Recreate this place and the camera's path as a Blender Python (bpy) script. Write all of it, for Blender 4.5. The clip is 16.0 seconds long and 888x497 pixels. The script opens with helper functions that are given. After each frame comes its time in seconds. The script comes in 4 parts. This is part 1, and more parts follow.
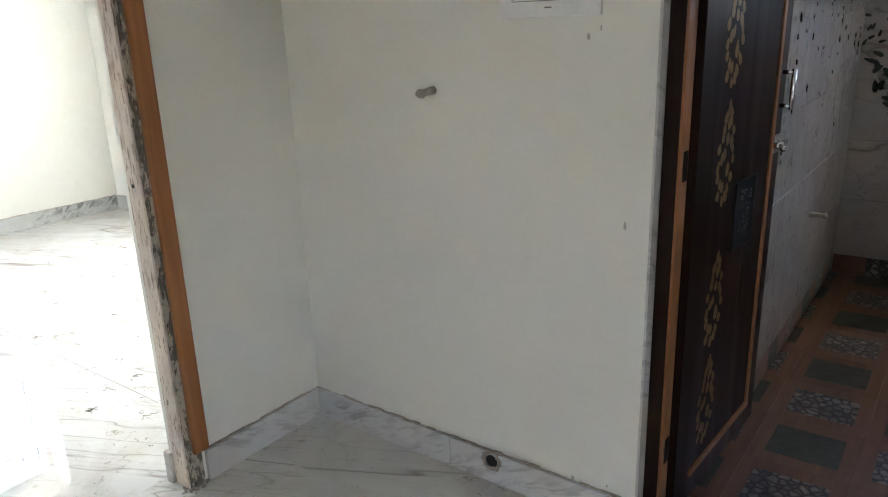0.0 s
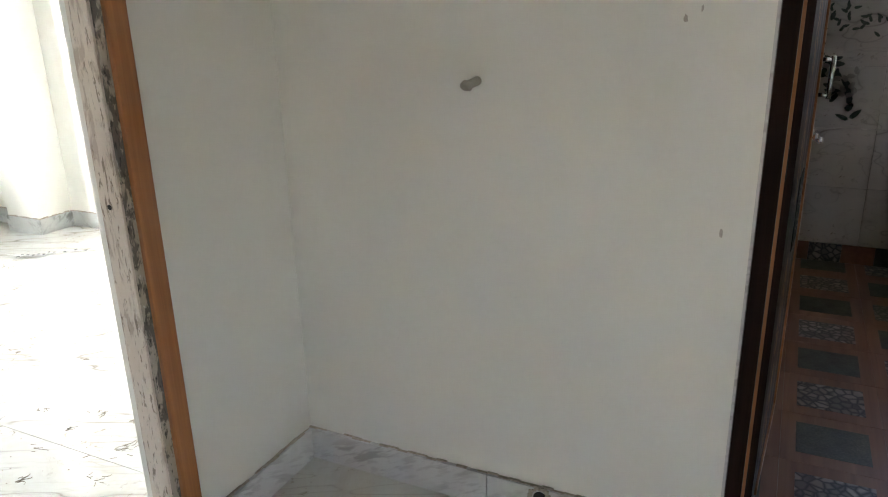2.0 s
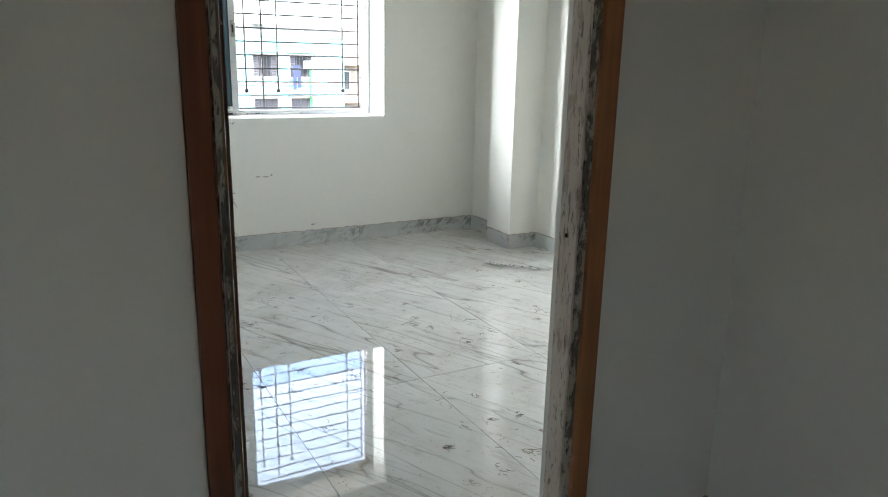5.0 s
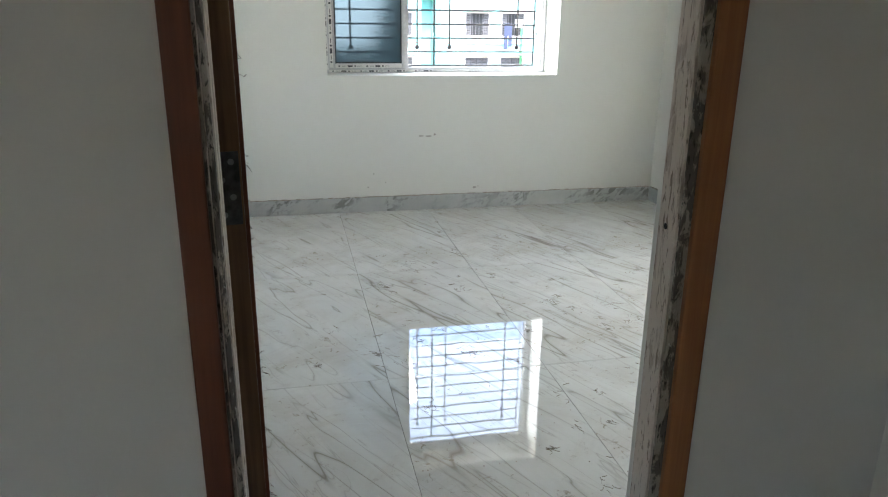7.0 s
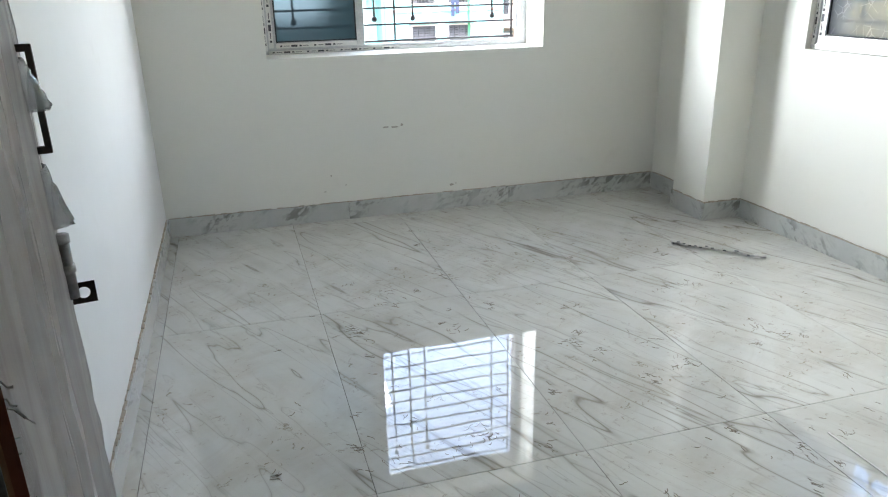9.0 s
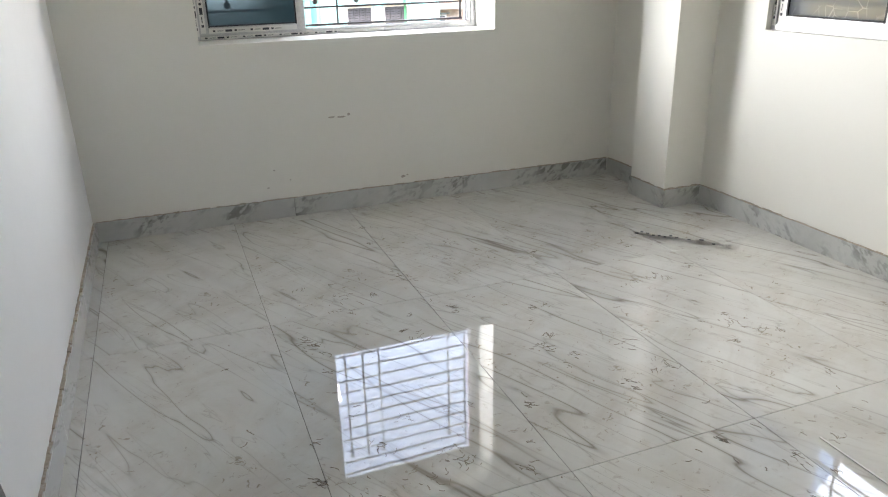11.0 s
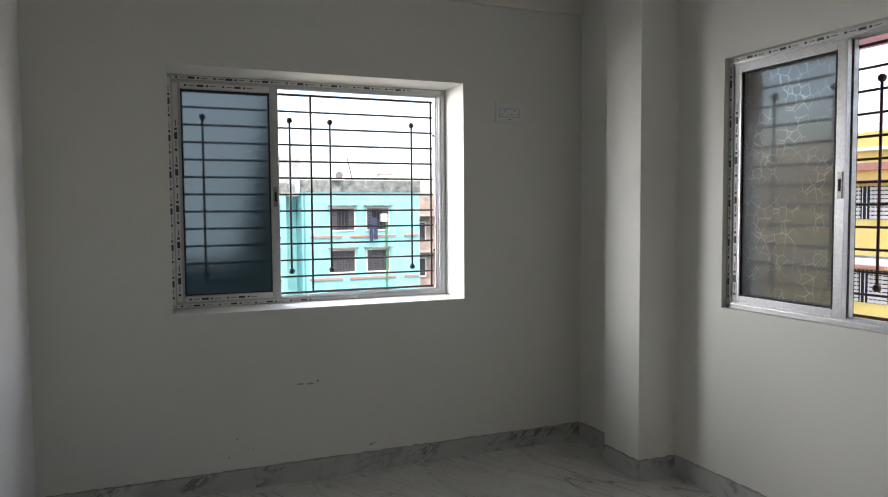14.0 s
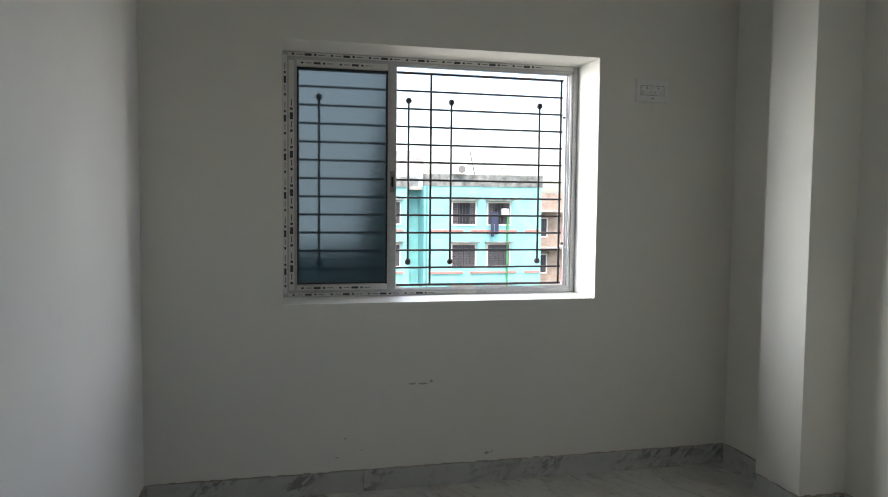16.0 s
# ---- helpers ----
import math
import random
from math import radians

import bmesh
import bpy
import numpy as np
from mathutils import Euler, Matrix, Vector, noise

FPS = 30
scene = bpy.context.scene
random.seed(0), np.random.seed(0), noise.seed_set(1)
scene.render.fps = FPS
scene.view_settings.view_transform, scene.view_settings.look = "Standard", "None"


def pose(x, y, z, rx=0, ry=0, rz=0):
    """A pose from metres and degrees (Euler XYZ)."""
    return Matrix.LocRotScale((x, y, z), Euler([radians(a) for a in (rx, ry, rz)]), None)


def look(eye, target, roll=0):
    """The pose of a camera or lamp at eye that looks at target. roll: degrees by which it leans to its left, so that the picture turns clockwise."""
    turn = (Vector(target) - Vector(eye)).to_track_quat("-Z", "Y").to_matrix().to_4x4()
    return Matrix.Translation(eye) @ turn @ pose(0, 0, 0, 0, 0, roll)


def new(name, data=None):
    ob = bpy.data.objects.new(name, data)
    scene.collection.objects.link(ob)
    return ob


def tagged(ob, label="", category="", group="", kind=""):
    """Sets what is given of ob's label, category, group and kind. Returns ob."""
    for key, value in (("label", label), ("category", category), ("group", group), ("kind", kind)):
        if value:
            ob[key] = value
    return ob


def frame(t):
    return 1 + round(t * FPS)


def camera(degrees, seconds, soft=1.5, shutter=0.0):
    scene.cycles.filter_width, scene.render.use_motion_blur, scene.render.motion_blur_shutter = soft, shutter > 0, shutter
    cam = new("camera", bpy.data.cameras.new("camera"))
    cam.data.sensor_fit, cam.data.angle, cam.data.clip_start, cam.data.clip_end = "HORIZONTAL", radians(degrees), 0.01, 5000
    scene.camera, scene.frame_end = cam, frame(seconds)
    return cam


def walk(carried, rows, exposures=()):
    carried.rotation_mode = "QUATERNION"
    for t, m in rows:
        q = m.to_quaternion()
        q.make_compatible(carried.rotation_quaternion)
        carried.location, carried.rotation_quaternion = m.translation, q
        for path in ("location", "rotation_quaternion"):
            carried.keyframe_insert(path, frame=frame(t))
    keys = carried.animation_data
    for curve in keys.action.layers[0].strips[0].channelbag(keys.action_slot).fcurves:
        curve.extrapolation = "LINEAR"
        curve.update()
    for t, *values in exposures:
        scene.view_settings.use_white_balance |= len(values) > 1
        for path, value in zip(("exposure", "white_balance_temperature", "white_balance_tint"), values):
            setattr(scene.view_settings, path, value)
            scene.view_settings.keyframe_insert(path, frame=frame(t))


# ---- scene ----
cam = camera(63.2, 16.0, 1.1)
PATH = [
    (0, (0.115, 0.143, 1.309), (1.643, 1.288, 0.716), -2.0),
    (0.5, (0.081, 0.248, 1.286), (1.577, 1.379, 0.592), -2.1),
    (1, (0.089, 0.365, 1.257), (1.584, 1.423, 0.453), -2.6),
    (1.5, (0.142, 0.547, 1.251), (1.71, 1.499, 0.455), -2.5),
    (2, (0.13, 0.673, 1.301), (1.837, 1.503, 0.67), -1.4),
    (2.5, (0.09, 0.796, 1.328), (1.887, 1.512, 0.823), -0.7),
    (3, (0.082, 0.845, 1.321), (1.9, 1.511, 0.819), -0.5),
    (3.5, (0.082, 0.854, 1.319), (1.874, 1.569, 0.792), -0.9),
    (4, (0.096, 0.829, 1.321), (1.743, 1.831, 0.787), -1.1),
    (4.5, (0.125, 0.749, 1.308), (1.433, 2.174, 0.798), -0.0),
    (5, (0.101, 0.637, 1.311), (1.033, 2.334, 0.809), 1.2),
    (7.5, (0.533, 0.901, 1.282), (0.929, 2.762, 0.667), 0.6),
    (8, (0.549, 1.144, 1.281), (0.932, 3.02, 0.703), 0.1),
    (8.5, (0.575, 1.399, 1.281), (0.935, 3.265, 0.657), -1.2),
    (9, (0.535, 1.601, 1.267), (1.049, 3.406, 0.578), -1.3),
    (11.5, (0.539, 1.829, 1.259), (1.199, 3.565, 0.518), -1.3),
    (12, (0.541, 1.82, 1.272), (1.137, 3.574, 0.519), -0.8),
    (12.5, (0.507, 1.823, 1.27), (1.127, 3.603, 0.602), 0.1),
    (13, (0.543, 1.813, 1.332), (1.208, 3.653, 0.917), 0.1),
    (13.5, (0.553, 1.822, 1.394), (1.287, 3.672, 1.202), -0.2),
    (14, (0.601, 1.846, 1.425), (1.372, 3.688, 1.316), -0.4),
    (14.5, (0.676, 1.894, 1.414), (1.448, 3.738, 1.336), -0.3),
    (15, (0.703, 1.983, 1.404), (1.418, 3.845, 1.255), -0.1),
    (15.5, (0.701, 2.131, 1.395), (1.286, 4.037, 1.244), 0.3),
    (16, (0.698, 2.181, 1.386), (1.153, 4.125, 1.264), 0.6),
]
EXPOSURES = [(0, 5.55, 6550, 12), (1, 5.4, 6650, 12), (3.5, 5.6, 6750, 12), (4, 5.1, 6650, 11), (4.5, 4.15, 6350, 8), (5, 3.9, 6350, 7), (7.5, 3.95, 6400, 9), (8, 3.8, 6300, 7), (9, 3.75, 6350, 8),
             (11.5, 3.5, 6850, 13), (12.5, 3.45, 6850, 13), (13, 2.65, 6750, 13), (13.6, 2.0, 6750, 13), (14.3, 2.15, 6650, 13), (15, 2.3, 6650, 11.5), (16, 2.2, 6650, 10.5)]
walk(cam, [(t, look(eye, target, roll)) for t, eye, target, roll in PATH], EXPOSURES)

# ---- daylight ----
SUN_ELEVATION, SUN_AZIMUTH = 58.0, 190.0     # azimuth clockwise from +y
world = bpy.data.worlds.new("sky")
scene.world = world
world.use_nodes = True
wn = world.node_tree
sky = wn.nodes.new("ShaderNodeTexSky")
sky.sky_type = "NISHITA"
sky.sun_disc = False
sky.sun_elevation, sky.sun_rotation = radians(SUN_ELEVATION), radians(SUN_AZIMUTH)
sky.air_density, sky.dust_density = 1.0, 3.0
bg = wn.nodes["Background"]
bg.inputs["Strength"].default_value = 0.15
wn.links.new(sky.outputs["Color"], bg.inputs["Color"])
sun = new("sun", bpy.data.lights.new("sun", "SUN"))
sun.data.energy, sun.data.angle, sun.data.color = 0.55, radians(10.0), (1.0, 0.95, 0.87)
az, el = radians(SUN_AZIMUTH), radians(SUN_ELEVATION)
sun.matrix_world = look((math.sin(az) * math.cos(el) * 30, math.cos(az) * math.cos(el) * 30, math.sin(el) * 30), (0, 0, 0))


# lamps added outside, beside and above the two bedroom windows, to boost sky light
for place, aim, wide, high, power in (((0.3, 8.35, 2.2), (2.8, 4.5, 0.8), 3.4, 2.6, 118.0), ((4.7, 8.0, 2.2), (0.4, 4.2, 1.0), 2.2, 2.4, 36.0),
                                      ((1.5, 8.6, 4.6), (1.5, 4.5, 0.6), 7.0, 4.0, 17.0), ((6.6, 4.0, 4.6), (3.3, 3.98, 1.5), 5.0, 2.4, 20.0)):
    lamp = new("sky_boost_lamp", bpy.data.lights.new("sky_boost_lamp", "AREA"))
    lamp.data.shape, lamp.data.size, lamp.data.size_y = "RECTANGLE", wide, high
    lamp.data.energy, lamp.data.color = power, (0.96, 0.98, 1.0)
    lamp.matrix_world = look(place, aim)


# ---- materials ----
def shader(name):
    m = bpy.data.materials.new(name)
    m.use_nodes = True
    t = m.node_tree
    return m, t, t.nodes["Principled BSDF"]


def node(t, kind, **values):
    n = t.nodes.new(kind)
    for k, v in values.items():
        n.inputs[k.replace("_", " ")].default_value = v
    return n


def coords(t, scale=(1, 1, 1), turn=0.0, scatter=0.0):
    """Object coordinates, scaled and turned about z, moved by chance from object to object."""
    tc = t.nodes.new("ShaderNodeTexCoord")
    mp = node(t, "ShaderNodeMapping", Scale=scale, Rotation=(0, 0, radians(turn)))
    if scatter:
        oi = t.nodes.new("ShaderNodeObjectInfo")
        add = t.nodes.new("ShaderNodeVectorMath")
        mul = t.nodes.new("ShaderNodeVectorMath")
        mul.operation = "SCALE"
        mul.inputs[0].default_value = (scatter, scatter * 0.7, scatter * 1.3)
        t.links.new(oi.outputs["Random"], mul.inputs["Scale"])
        t.links.new(tc.outputs["Object"], add.inputs[0])
        t.links.new(mul.outputs[0], add.inputs[1])
        t.links.new(add.outputs[0], mp.inputs["Vector"])
    else:
        t.links.new(tc.outputs["Object"], mp.inputs["Vector"])
    return mp.outputs[0]


def ramp(t, source, *stops):
    r = t.nodes.new("ShaderNodeValToRGB")
    e = r.color_ramp.elements
    while len(e) < len(stops):
        e.new(0.5)
    for x, (p, c) in zip(e, stops):
        x.position = p
        x.color = (c, c, c, 1) if isinstance(c, (int, float)) else (*c, 1)
    t.links.new(source, r.inputs["Fac"])
    return r.outputs["Color"]


def noise_tex(t, vec, scale, detail=4, rough=0.55, distortion=0.0):
    n = node(t, "ShaderNodeTexNoise", Scale=scale, Detail=detail, Roughness=rough, Distortion=distortion)
    t.links.new(vec, n.inputs["Vector"])
    return n.outputs["Fac"]


def blend(t, fac, a, b, mode="MIX"):
    n = t.nodes.new("ShaderNodeMix")
    n.data_type, n.blend_type = "RGBA", mode
    for socket, v in ((n.inputs["Factor"], fac), (n.inputs["A"], a), (n.inputs["B"], b)):
        if isinstance(v, (int, float)):
            socket.default_value = v
        elif isinstance(v, tuple):
            socket.default_value = (*v, 1)
        else:
            t.links.new(v, socket)
    return n.outputs["Result"]


def relief(t, p, height, strength, distance=0.002):
    b = node(t, "ShaderNodeBump", Strength=strength, Distance=distance)
    t.links.new(height, b.inputs["Height"])
    t.links.new(b.outputs["Normal"], p.inputs["Normal"])


def speckled(name, light, dark, scale, rough=0.6, metal=0.0, bump=0.1, scatter=0.0, stretch=(1, 1, 1), spec=0.5):
    """A material with grain at two scales."""
    m, t, p = shader(name)
    v = coords(t, stretch, 0, scatter)
    coarse = noise_tex(t, v, scale * 0.15, 3)
    fine = noise_tex(t, v, scale, 5)
    c = blend(t, ramp(t, fine, (0.3, 0.0), (0.7, 1.0)), dark, light)
    c = blend(t, ramp(t, coarse, (0.35, 0.0), (0.65, 0.35)), c, dark)
    t.links.new(c, p.inputs["Base Color"])
    t.links.new(ramp(t, coarse, (0.3, max(0, rough - 0.08)), (0.7, min(1, rough + 0.08))), p.inputs["Roughness"])
    p.inputs["Metallic"].default_value = metal
    p.inputs["Specular IOR Level"].default_value = spec
    if bump:
        relief(t, p, fine, bump)
    return m


def wood(name, light, dark, rough=0.45, grain=60.0, axis=2, bump=0.15, scatter=3.0, spec=0.5):
    """Straight grain along one axis."""
    m, t, p = shader(name)
    st = [1.0, 1.0, 1.0]
    st[axis] = 0.035
    v = coords(t, tuple(st), 0, scatter)
    fine = noise_tex(t, v, grain, 5, 0.6, 0.4)
    broad = noise_tex(t, v, grain * 0.2, 3, 0.5, 0.8)
    c = blend(t, ramp(t, fine, (0.3, 0.0), (0.72, 1.0)), dark, light)
    c = blend(t, ramp(t, broad, (0.4, 0.0), (0.7, 0.5)), c, dark)
    t.links.new(c, p.inputs["Base Color"])
    t.links.new(ramp(t, broad, (0.3, rough - 0.1), (0.7, rough + 0.1)), p.inputs["Roughness"])
    p.inputs["Specular IOR Level"].default_value = spec
    relief(t, p, fine, bump)
    return m


def scraped(name, base, under, dark, cover, fine=70.0, stretch=0.3):
    """Raw or primed wood: sharp-edged patches where the coat is gone, dashes of dirt along the grain, pale flecks."""
    m, t, p = shader(name)
    v = coords(t, (1, 1, stretch), 0, 2.0)
    big = noise_tex(t, v, fine * 0.35, 5, 0.65, 0.6)
    small = noise_tex(t, v, fine, 4, 0.6, 0.3)
    dash = noise_tex(t, coords(t, (1, 1, 0.12), 0, 2.0), fine * 1.6, 3, 0.5)
    c = blend(t, ramp(t, big, (cover - 0.03, 0.0), (cover + 0.03, 1.0)), base, under)
    c = blend(t, ramp(t, small, (0.58, 0.0), (0.64, 0.85)), c, dark)
    c = blend(t, ramp(t, dash, (0.64, 0.0), (0.70, 0.7)), c, dark)
    c = blend(t, ramp(t, small, (0.30, 0.6), (0.36, 0.0)), c, (0.72, 0.70, 0.66))
    t.links.new(c, p.inputs["Base Color"])
    p.inputs["Roughness"].default_value = 0.85
    relief(t, p, big, 0.5, 0.003)
    return m


def wall_paint(name, colour):
    m, t, p = shader(name)
    v = coords(t)
    broad = noise_tex(t, v, 0.9, 4)
    patch = noise_tex(t, v, 6.0, 4)
    c = blend(t, ramp(t, broad, (0.3, 0.0), (0.75, 0.10)), colour, tuple(x * 0.86 for x in colour))
    scuff = ramp(t, patch, (0.66, 0.0), (0.78, 0.12))
    c = blend(t, scuff, c, (0.55, 0.52, 0.46))
    t.links.new(c, p.inputs["Base Color"])
    t.links.new(ramp(t, patch, (0.3, 0.42), (0.7, 0.58)), p.inputs["Roughness"])
    p.inputs["Specular IOR Level"].default_value = 0.35
    fine = noise_tex(t, v, 45.0, 4)
    b2 = node(t, "ShaderNodeMath")
    b2.operation = "ADD"
    t.links.new(fine, b2.inputs[0])
    t.links.new(broad, b2.inputs[1])
    relief(t, p, b2.outputs[0], 0.10, 0.004)
    return m


def marble(name, base, vein, turn, gloss=0.003, dirt=0.45, size=1.0, scatter=40.0):
    """Polished white stone tile: long thin wandering veins, cloudy ground, dusty smears."""
    m, t, p = shader(name)
    v = coords(t, (1, 1, 1), turn, scatter)
    st = node(t, "ShaderNodeMapping", Scale=(0.42 * size, 3.1 * size, 1.4 * size))
    t.links.new(v, st.inputs["Vector"])
    s = st.outputs[0]
    cloud = noise_tex(t, s, 1.6, 5, 0.6, 0.6)
    c = blend(t, ramp(t, cloud, (0.35, 0.0), (0.72, 1.0)), base, tuple(x * 0.86 for x in base))

    def lines(scale, levels, width, dist, amount):
        n = noise_tex(t, s, scale, 3, 0.48, dist)
        k = node(t, "ShaderNodeMath")
        k.operation = "MULTIPLY"
        k.inputs[1].default_value = levels
        t.links.new(n, k.inputs[0])
        d = node(t, "ShaderNodeMath")
        d.operation = "PINGPONG"
        d.inputs[1].default_value = 0.5
        t.links.new(k.outputs[0], d.inputs[0])
        return ramp(t, d.outputs[0], (0.0, amount), (width, amount * 0.3), (width * 3.5, 0.0))

    for scale, levels, width, dist, amount, seed in ((0.8, 4.0, 0.012, 0.10, 0.95, 1.3), (1.5, 5.0, 0.018, 0.25, 0.75, 1.9), (3.4, 5.0, 0.03, 0.6, 0.45, 2.6)):
        patchy = ramp(t, noise_tex(t, s, seed, 3), (0.40, 0.0), (0.55, 1.0))
        f = blend(t, 1.0, lines(scale, levels, width, dist, amount), patchy, "MULTIPLY")
        c = blend(t, f, c, vein)
    w = coords(t)
    dust = noise_tex(t, w, 2.6, 6, 0.65, 1.2)
    crumbs = noise_tex(t, w, 34.0, 4, 0.6, 1.0)
    smear = ramp(t, dust, (0.44, 0.0), (0.70, dirt))
    c = blend(t, smear, c, (0.42, 0.36, 0.28))
    spots = blend(t, 1.0, ramp(t, crumbs, (0.60, 0.0), (0.68, 0.8)), ramp(t, dust, (0.45, 0.0), (0.6, 1.0)), "MULTIPLY")
    c = blend(t, spots, c, (0.24, 0.19, 0.13))
    t.links.new(c, p.inputs["Base Color"])
    r = blend(t, ramp(t, dust, (0.45, 0.0), (0.75, 1.0)), (gloss, gloss, gloss), (gloss + 0.012, gloss + 0.012, gloss + 0.012))
    t.links.new(r, p.inputs["Roughness"])
    p.inputs["IOR"].default_value = 1.62
    wavy = noise_tex(t, w, 7.0, 1)
    relief(t, p, wavy, 0.08, 0.002)
    return m


def streaked_stone(name, base, vein, lean, rough=0.14):
    """Polished stone strip with bundles of leaning dark streaks."""
    m, t, p = shader(name)
    v = coords(t, (1, 1, 1), 0, 9.0)
    parts = t.nodes.new("ShaderNodeSeparateXYZ")
    t.links.new(v, parts.inputs[0])

    def maths(kind, a, b):
        n = t.nodes.new("ShaderNodeMath")
        n.operation = kind
        for k, x in enumerate((a, b)):
            if isinstance(x, (int, float)):
                n.inputs[k].default_value = x
            else:
                t.links.new(x, n.inputs[k])
        return n.outputs[0]

    along = maths("ADD", maths("ADD", parts.outputs[0], parts.outputs[1]), maths("MULTIPLY", parts.outputs[2], lean))
    u = t.nodes.new("ShaderNodeCombineXYZ")
    t.links.new(along, u.inputs[0])
    t.links.new(maths("MULTIPLY", parts.outputs[2], 0.9), u.inputs[1])
    cloud = noise_tex(t, v, 5.0, 5, 0.6, 0.4)
    c = blend(t, ramp(t, cloud, (0.3, 0.0), (0.7, 1.0)), base, tuple(x * 0.84 for x in base))
    bundle = ramp(t, noise_tex(t, u.outputs[0], 3.2, 2), (0.44, 0.0), (0.60, 1.0))
    for scale, lo, hi, amount in ((15.0, 0.53, 0.60, 0.85), (36.0, 0.52, 0.62, 0.5)):
        streak = ramp(t, noise_tex(t, u.outputs[0], scale, 3, 0.5, 0.25), (lo, 0.0), (hi, amount))
        c = blend(t, blend(t, 1.0, streak, bundle, "MULTIPLY"), c, vein)
    t.links.new(c, p.inputs["Base Color"])
    t.links.new(ramp(t, cloud, (0.3, rough), (0.7, rough + 0.12)), p.inputs["Roughness"])
    return m


def tinted_glass(name, colour, rough, cells=0.0, opaque=0.3):
    """Obscured sheet glass: lets blurred light through, and scatters some."""
    m, t, p = shader(name)
    p.inputs["Base Color"].default_value = (*colour, 1)
    p.inputs["Roughness"].default_value = rough
    p.inputs["IOR"].default_value = 1.18
    p.inputs["Transmission Weight"].default_value = 1.0
    v = coords(t)
    h = noise_tex(t, v, 60.0, 2)
    if cells:
        vor = node(t, "ShaderNodeTexVoronoi", Scale=cells)
        vor.feature = "DISTANCE_TO_EDGE"
        t.links.new(v, vor.inputs["Vector"])
        edge = ramp(t, vor.outputs["Distance"], (0.0, 1.0), (0.05, 0.0))
        broken = ramp(t, noise_tex(t, v, 9.0, 2), (0.42, 0.0), (0.58, 1.0))
        edge = blend(t, 1.0, edge, broken, "MULTIPLY")
        c = blend(t, edge, colour, (0.85, 0.85, 0.82))
        t.links.new(c, p.inputs["Base Color"])
        relief(t, p, edge, 0.12, 0.003)
    else:
        relief(t, p, h, 0.25, 0.002)
    tr = node(t, "ShaderNodeBsdfTranslucent", Color=(*colour, 1))
    mx = t.nodes.new("ShaderNodeMixShader")
    mx.inputs[0].default_value = opaque
    t.links.new(p.outputs[0], mx.inputs[1])
    t.links.new(tr.outputs[0], mx.inputs[2])
    t.links.new(mx.outputs[0], t.nodes["Material Output"].inputs["Surface"])
    return m


def plain(name, colour, rough=0.5, metal=0.0):
    return speckled(name, colour, tuple(x * 0.93 for x in colour), 40.0, rough, metal, 0.02)


PAINT = wall_paint("cream_wall_paint", (0.78, 0.77, 0.71))
# for unseen hall walls: cream shifted warmer so bounced light warms the hall
WARM_BOUNCE_PAINT = wall_paint("wall_paint_warmed_for_bounce", (0.77, 0.735, 0.67))
WHITE = wall_paint("white_paint", (0.82, 0.82, 0.81))
TILE = marble("polished_marble_tile", (0.65, 0.645, 0.60), (0.25, 0.225, 0.185), 64, 0.003, 0.45)
SKIRT = streaked_stone("marble_skirting", (0.53, 0.54, 0.515), (0.20, 0.20, 0.185), -0.7)
HALL_SKIRT = streaked_stone("white_marble_skirting", (0.66, 0.66, 0.64), (0.38, 0.37, 0.36), 1.6)
GROUT = speckled("tile_grout", (0.26, 0.24, 0.20), (0.13, 0.12, 0.10), 60, 0.9)
CEMENT = speckled("rough_cement", (0.50, 0.45, 0.38), (0.30, 0.25, 0.20), 90, 0.95, bump=0.5)
ORANGE = wood("orange_varnished_wood", (0.46, 0.20, 0.075), (0.27, 0.10, 0.035), 0.42)
# redder wood, with the left batten's weaker light darkened into its colour
RED_SHADED_WOOD = wood("red_brown_wood_with_shade", (0.24, 0.080, 0.032), (0.13, 0.042, 0.018), 0.45)
TEAK = wood("brown_stained_wood", (0.30, 0.165, 0.075), (0.15, 0.075, 0.03), 0.45)
DARK = wood("dark_mahogany_laminate", (0.026, 0.011, 0.008), (0.014, 0.006, 0.005), 0.35, spec=0.12)
GREY_WOOD = scraped("weathered_grey_wood", (0.42, 0.37, 0.31), (0.13, 0.115, 0.10), (0.03, 0.026, 0.022), 0.50, 120.0, 0.35)
PRIMED = scraped("scraped_primer_wood", (0.66, 0.58, 0.50), (0.48, 0.40, 0.33), (0.20, 0.15, 0.11), 0.56, 105.0, 0.25)
ALU = speckled("brushed_aluminium", (0.56, 0.56, 0.56), (0.44, 0.44, 0.45), 80, 0.40, 0.75, 0.05)
TAPE = plain("protective_white_tape", (0.70, 0.69, 0.66), 0.5)
INK = plain("tape_print", (0.05, 0.05, 0.06), 0.6)
RUBBER = plain("black_rubber", (0.02, 0.02, 0.022), 0.6)
IRON = speckled("dark_painted_iron", (0.030, 0.025, 0.024), (0.012, 0.010, 0.010), 50, 0.5, 0.0, 0.2)
RUST = speckled("red_oxide_iron", (0.10, 0.030, 0.018), (0.05, 0.016, 0.010), 60, 0.6, 0.0, 0.2)
STEEL = speckled("dull_steel", (0.42, 0.41, 0.39), (0.20, 0.19, 0.18), 70, 0.4, 0.9, 0.1)
DULL_IRON = speckled("tarnished_hinge_steel", (0.16, 0.15, 0.14), (0.06, 0.055, 0.05), 70, 0.5, 0.6, 0.15)
BRONZE = speckled("antique_bronze", (0.09, 0.065, 0.045), (0.03, 0.022, 0.018), 70, 0.45, 0.7, 0.1)
CHROME = plain("chrome", (0.75, 0.75, 0.76), 0.15, 1.0)
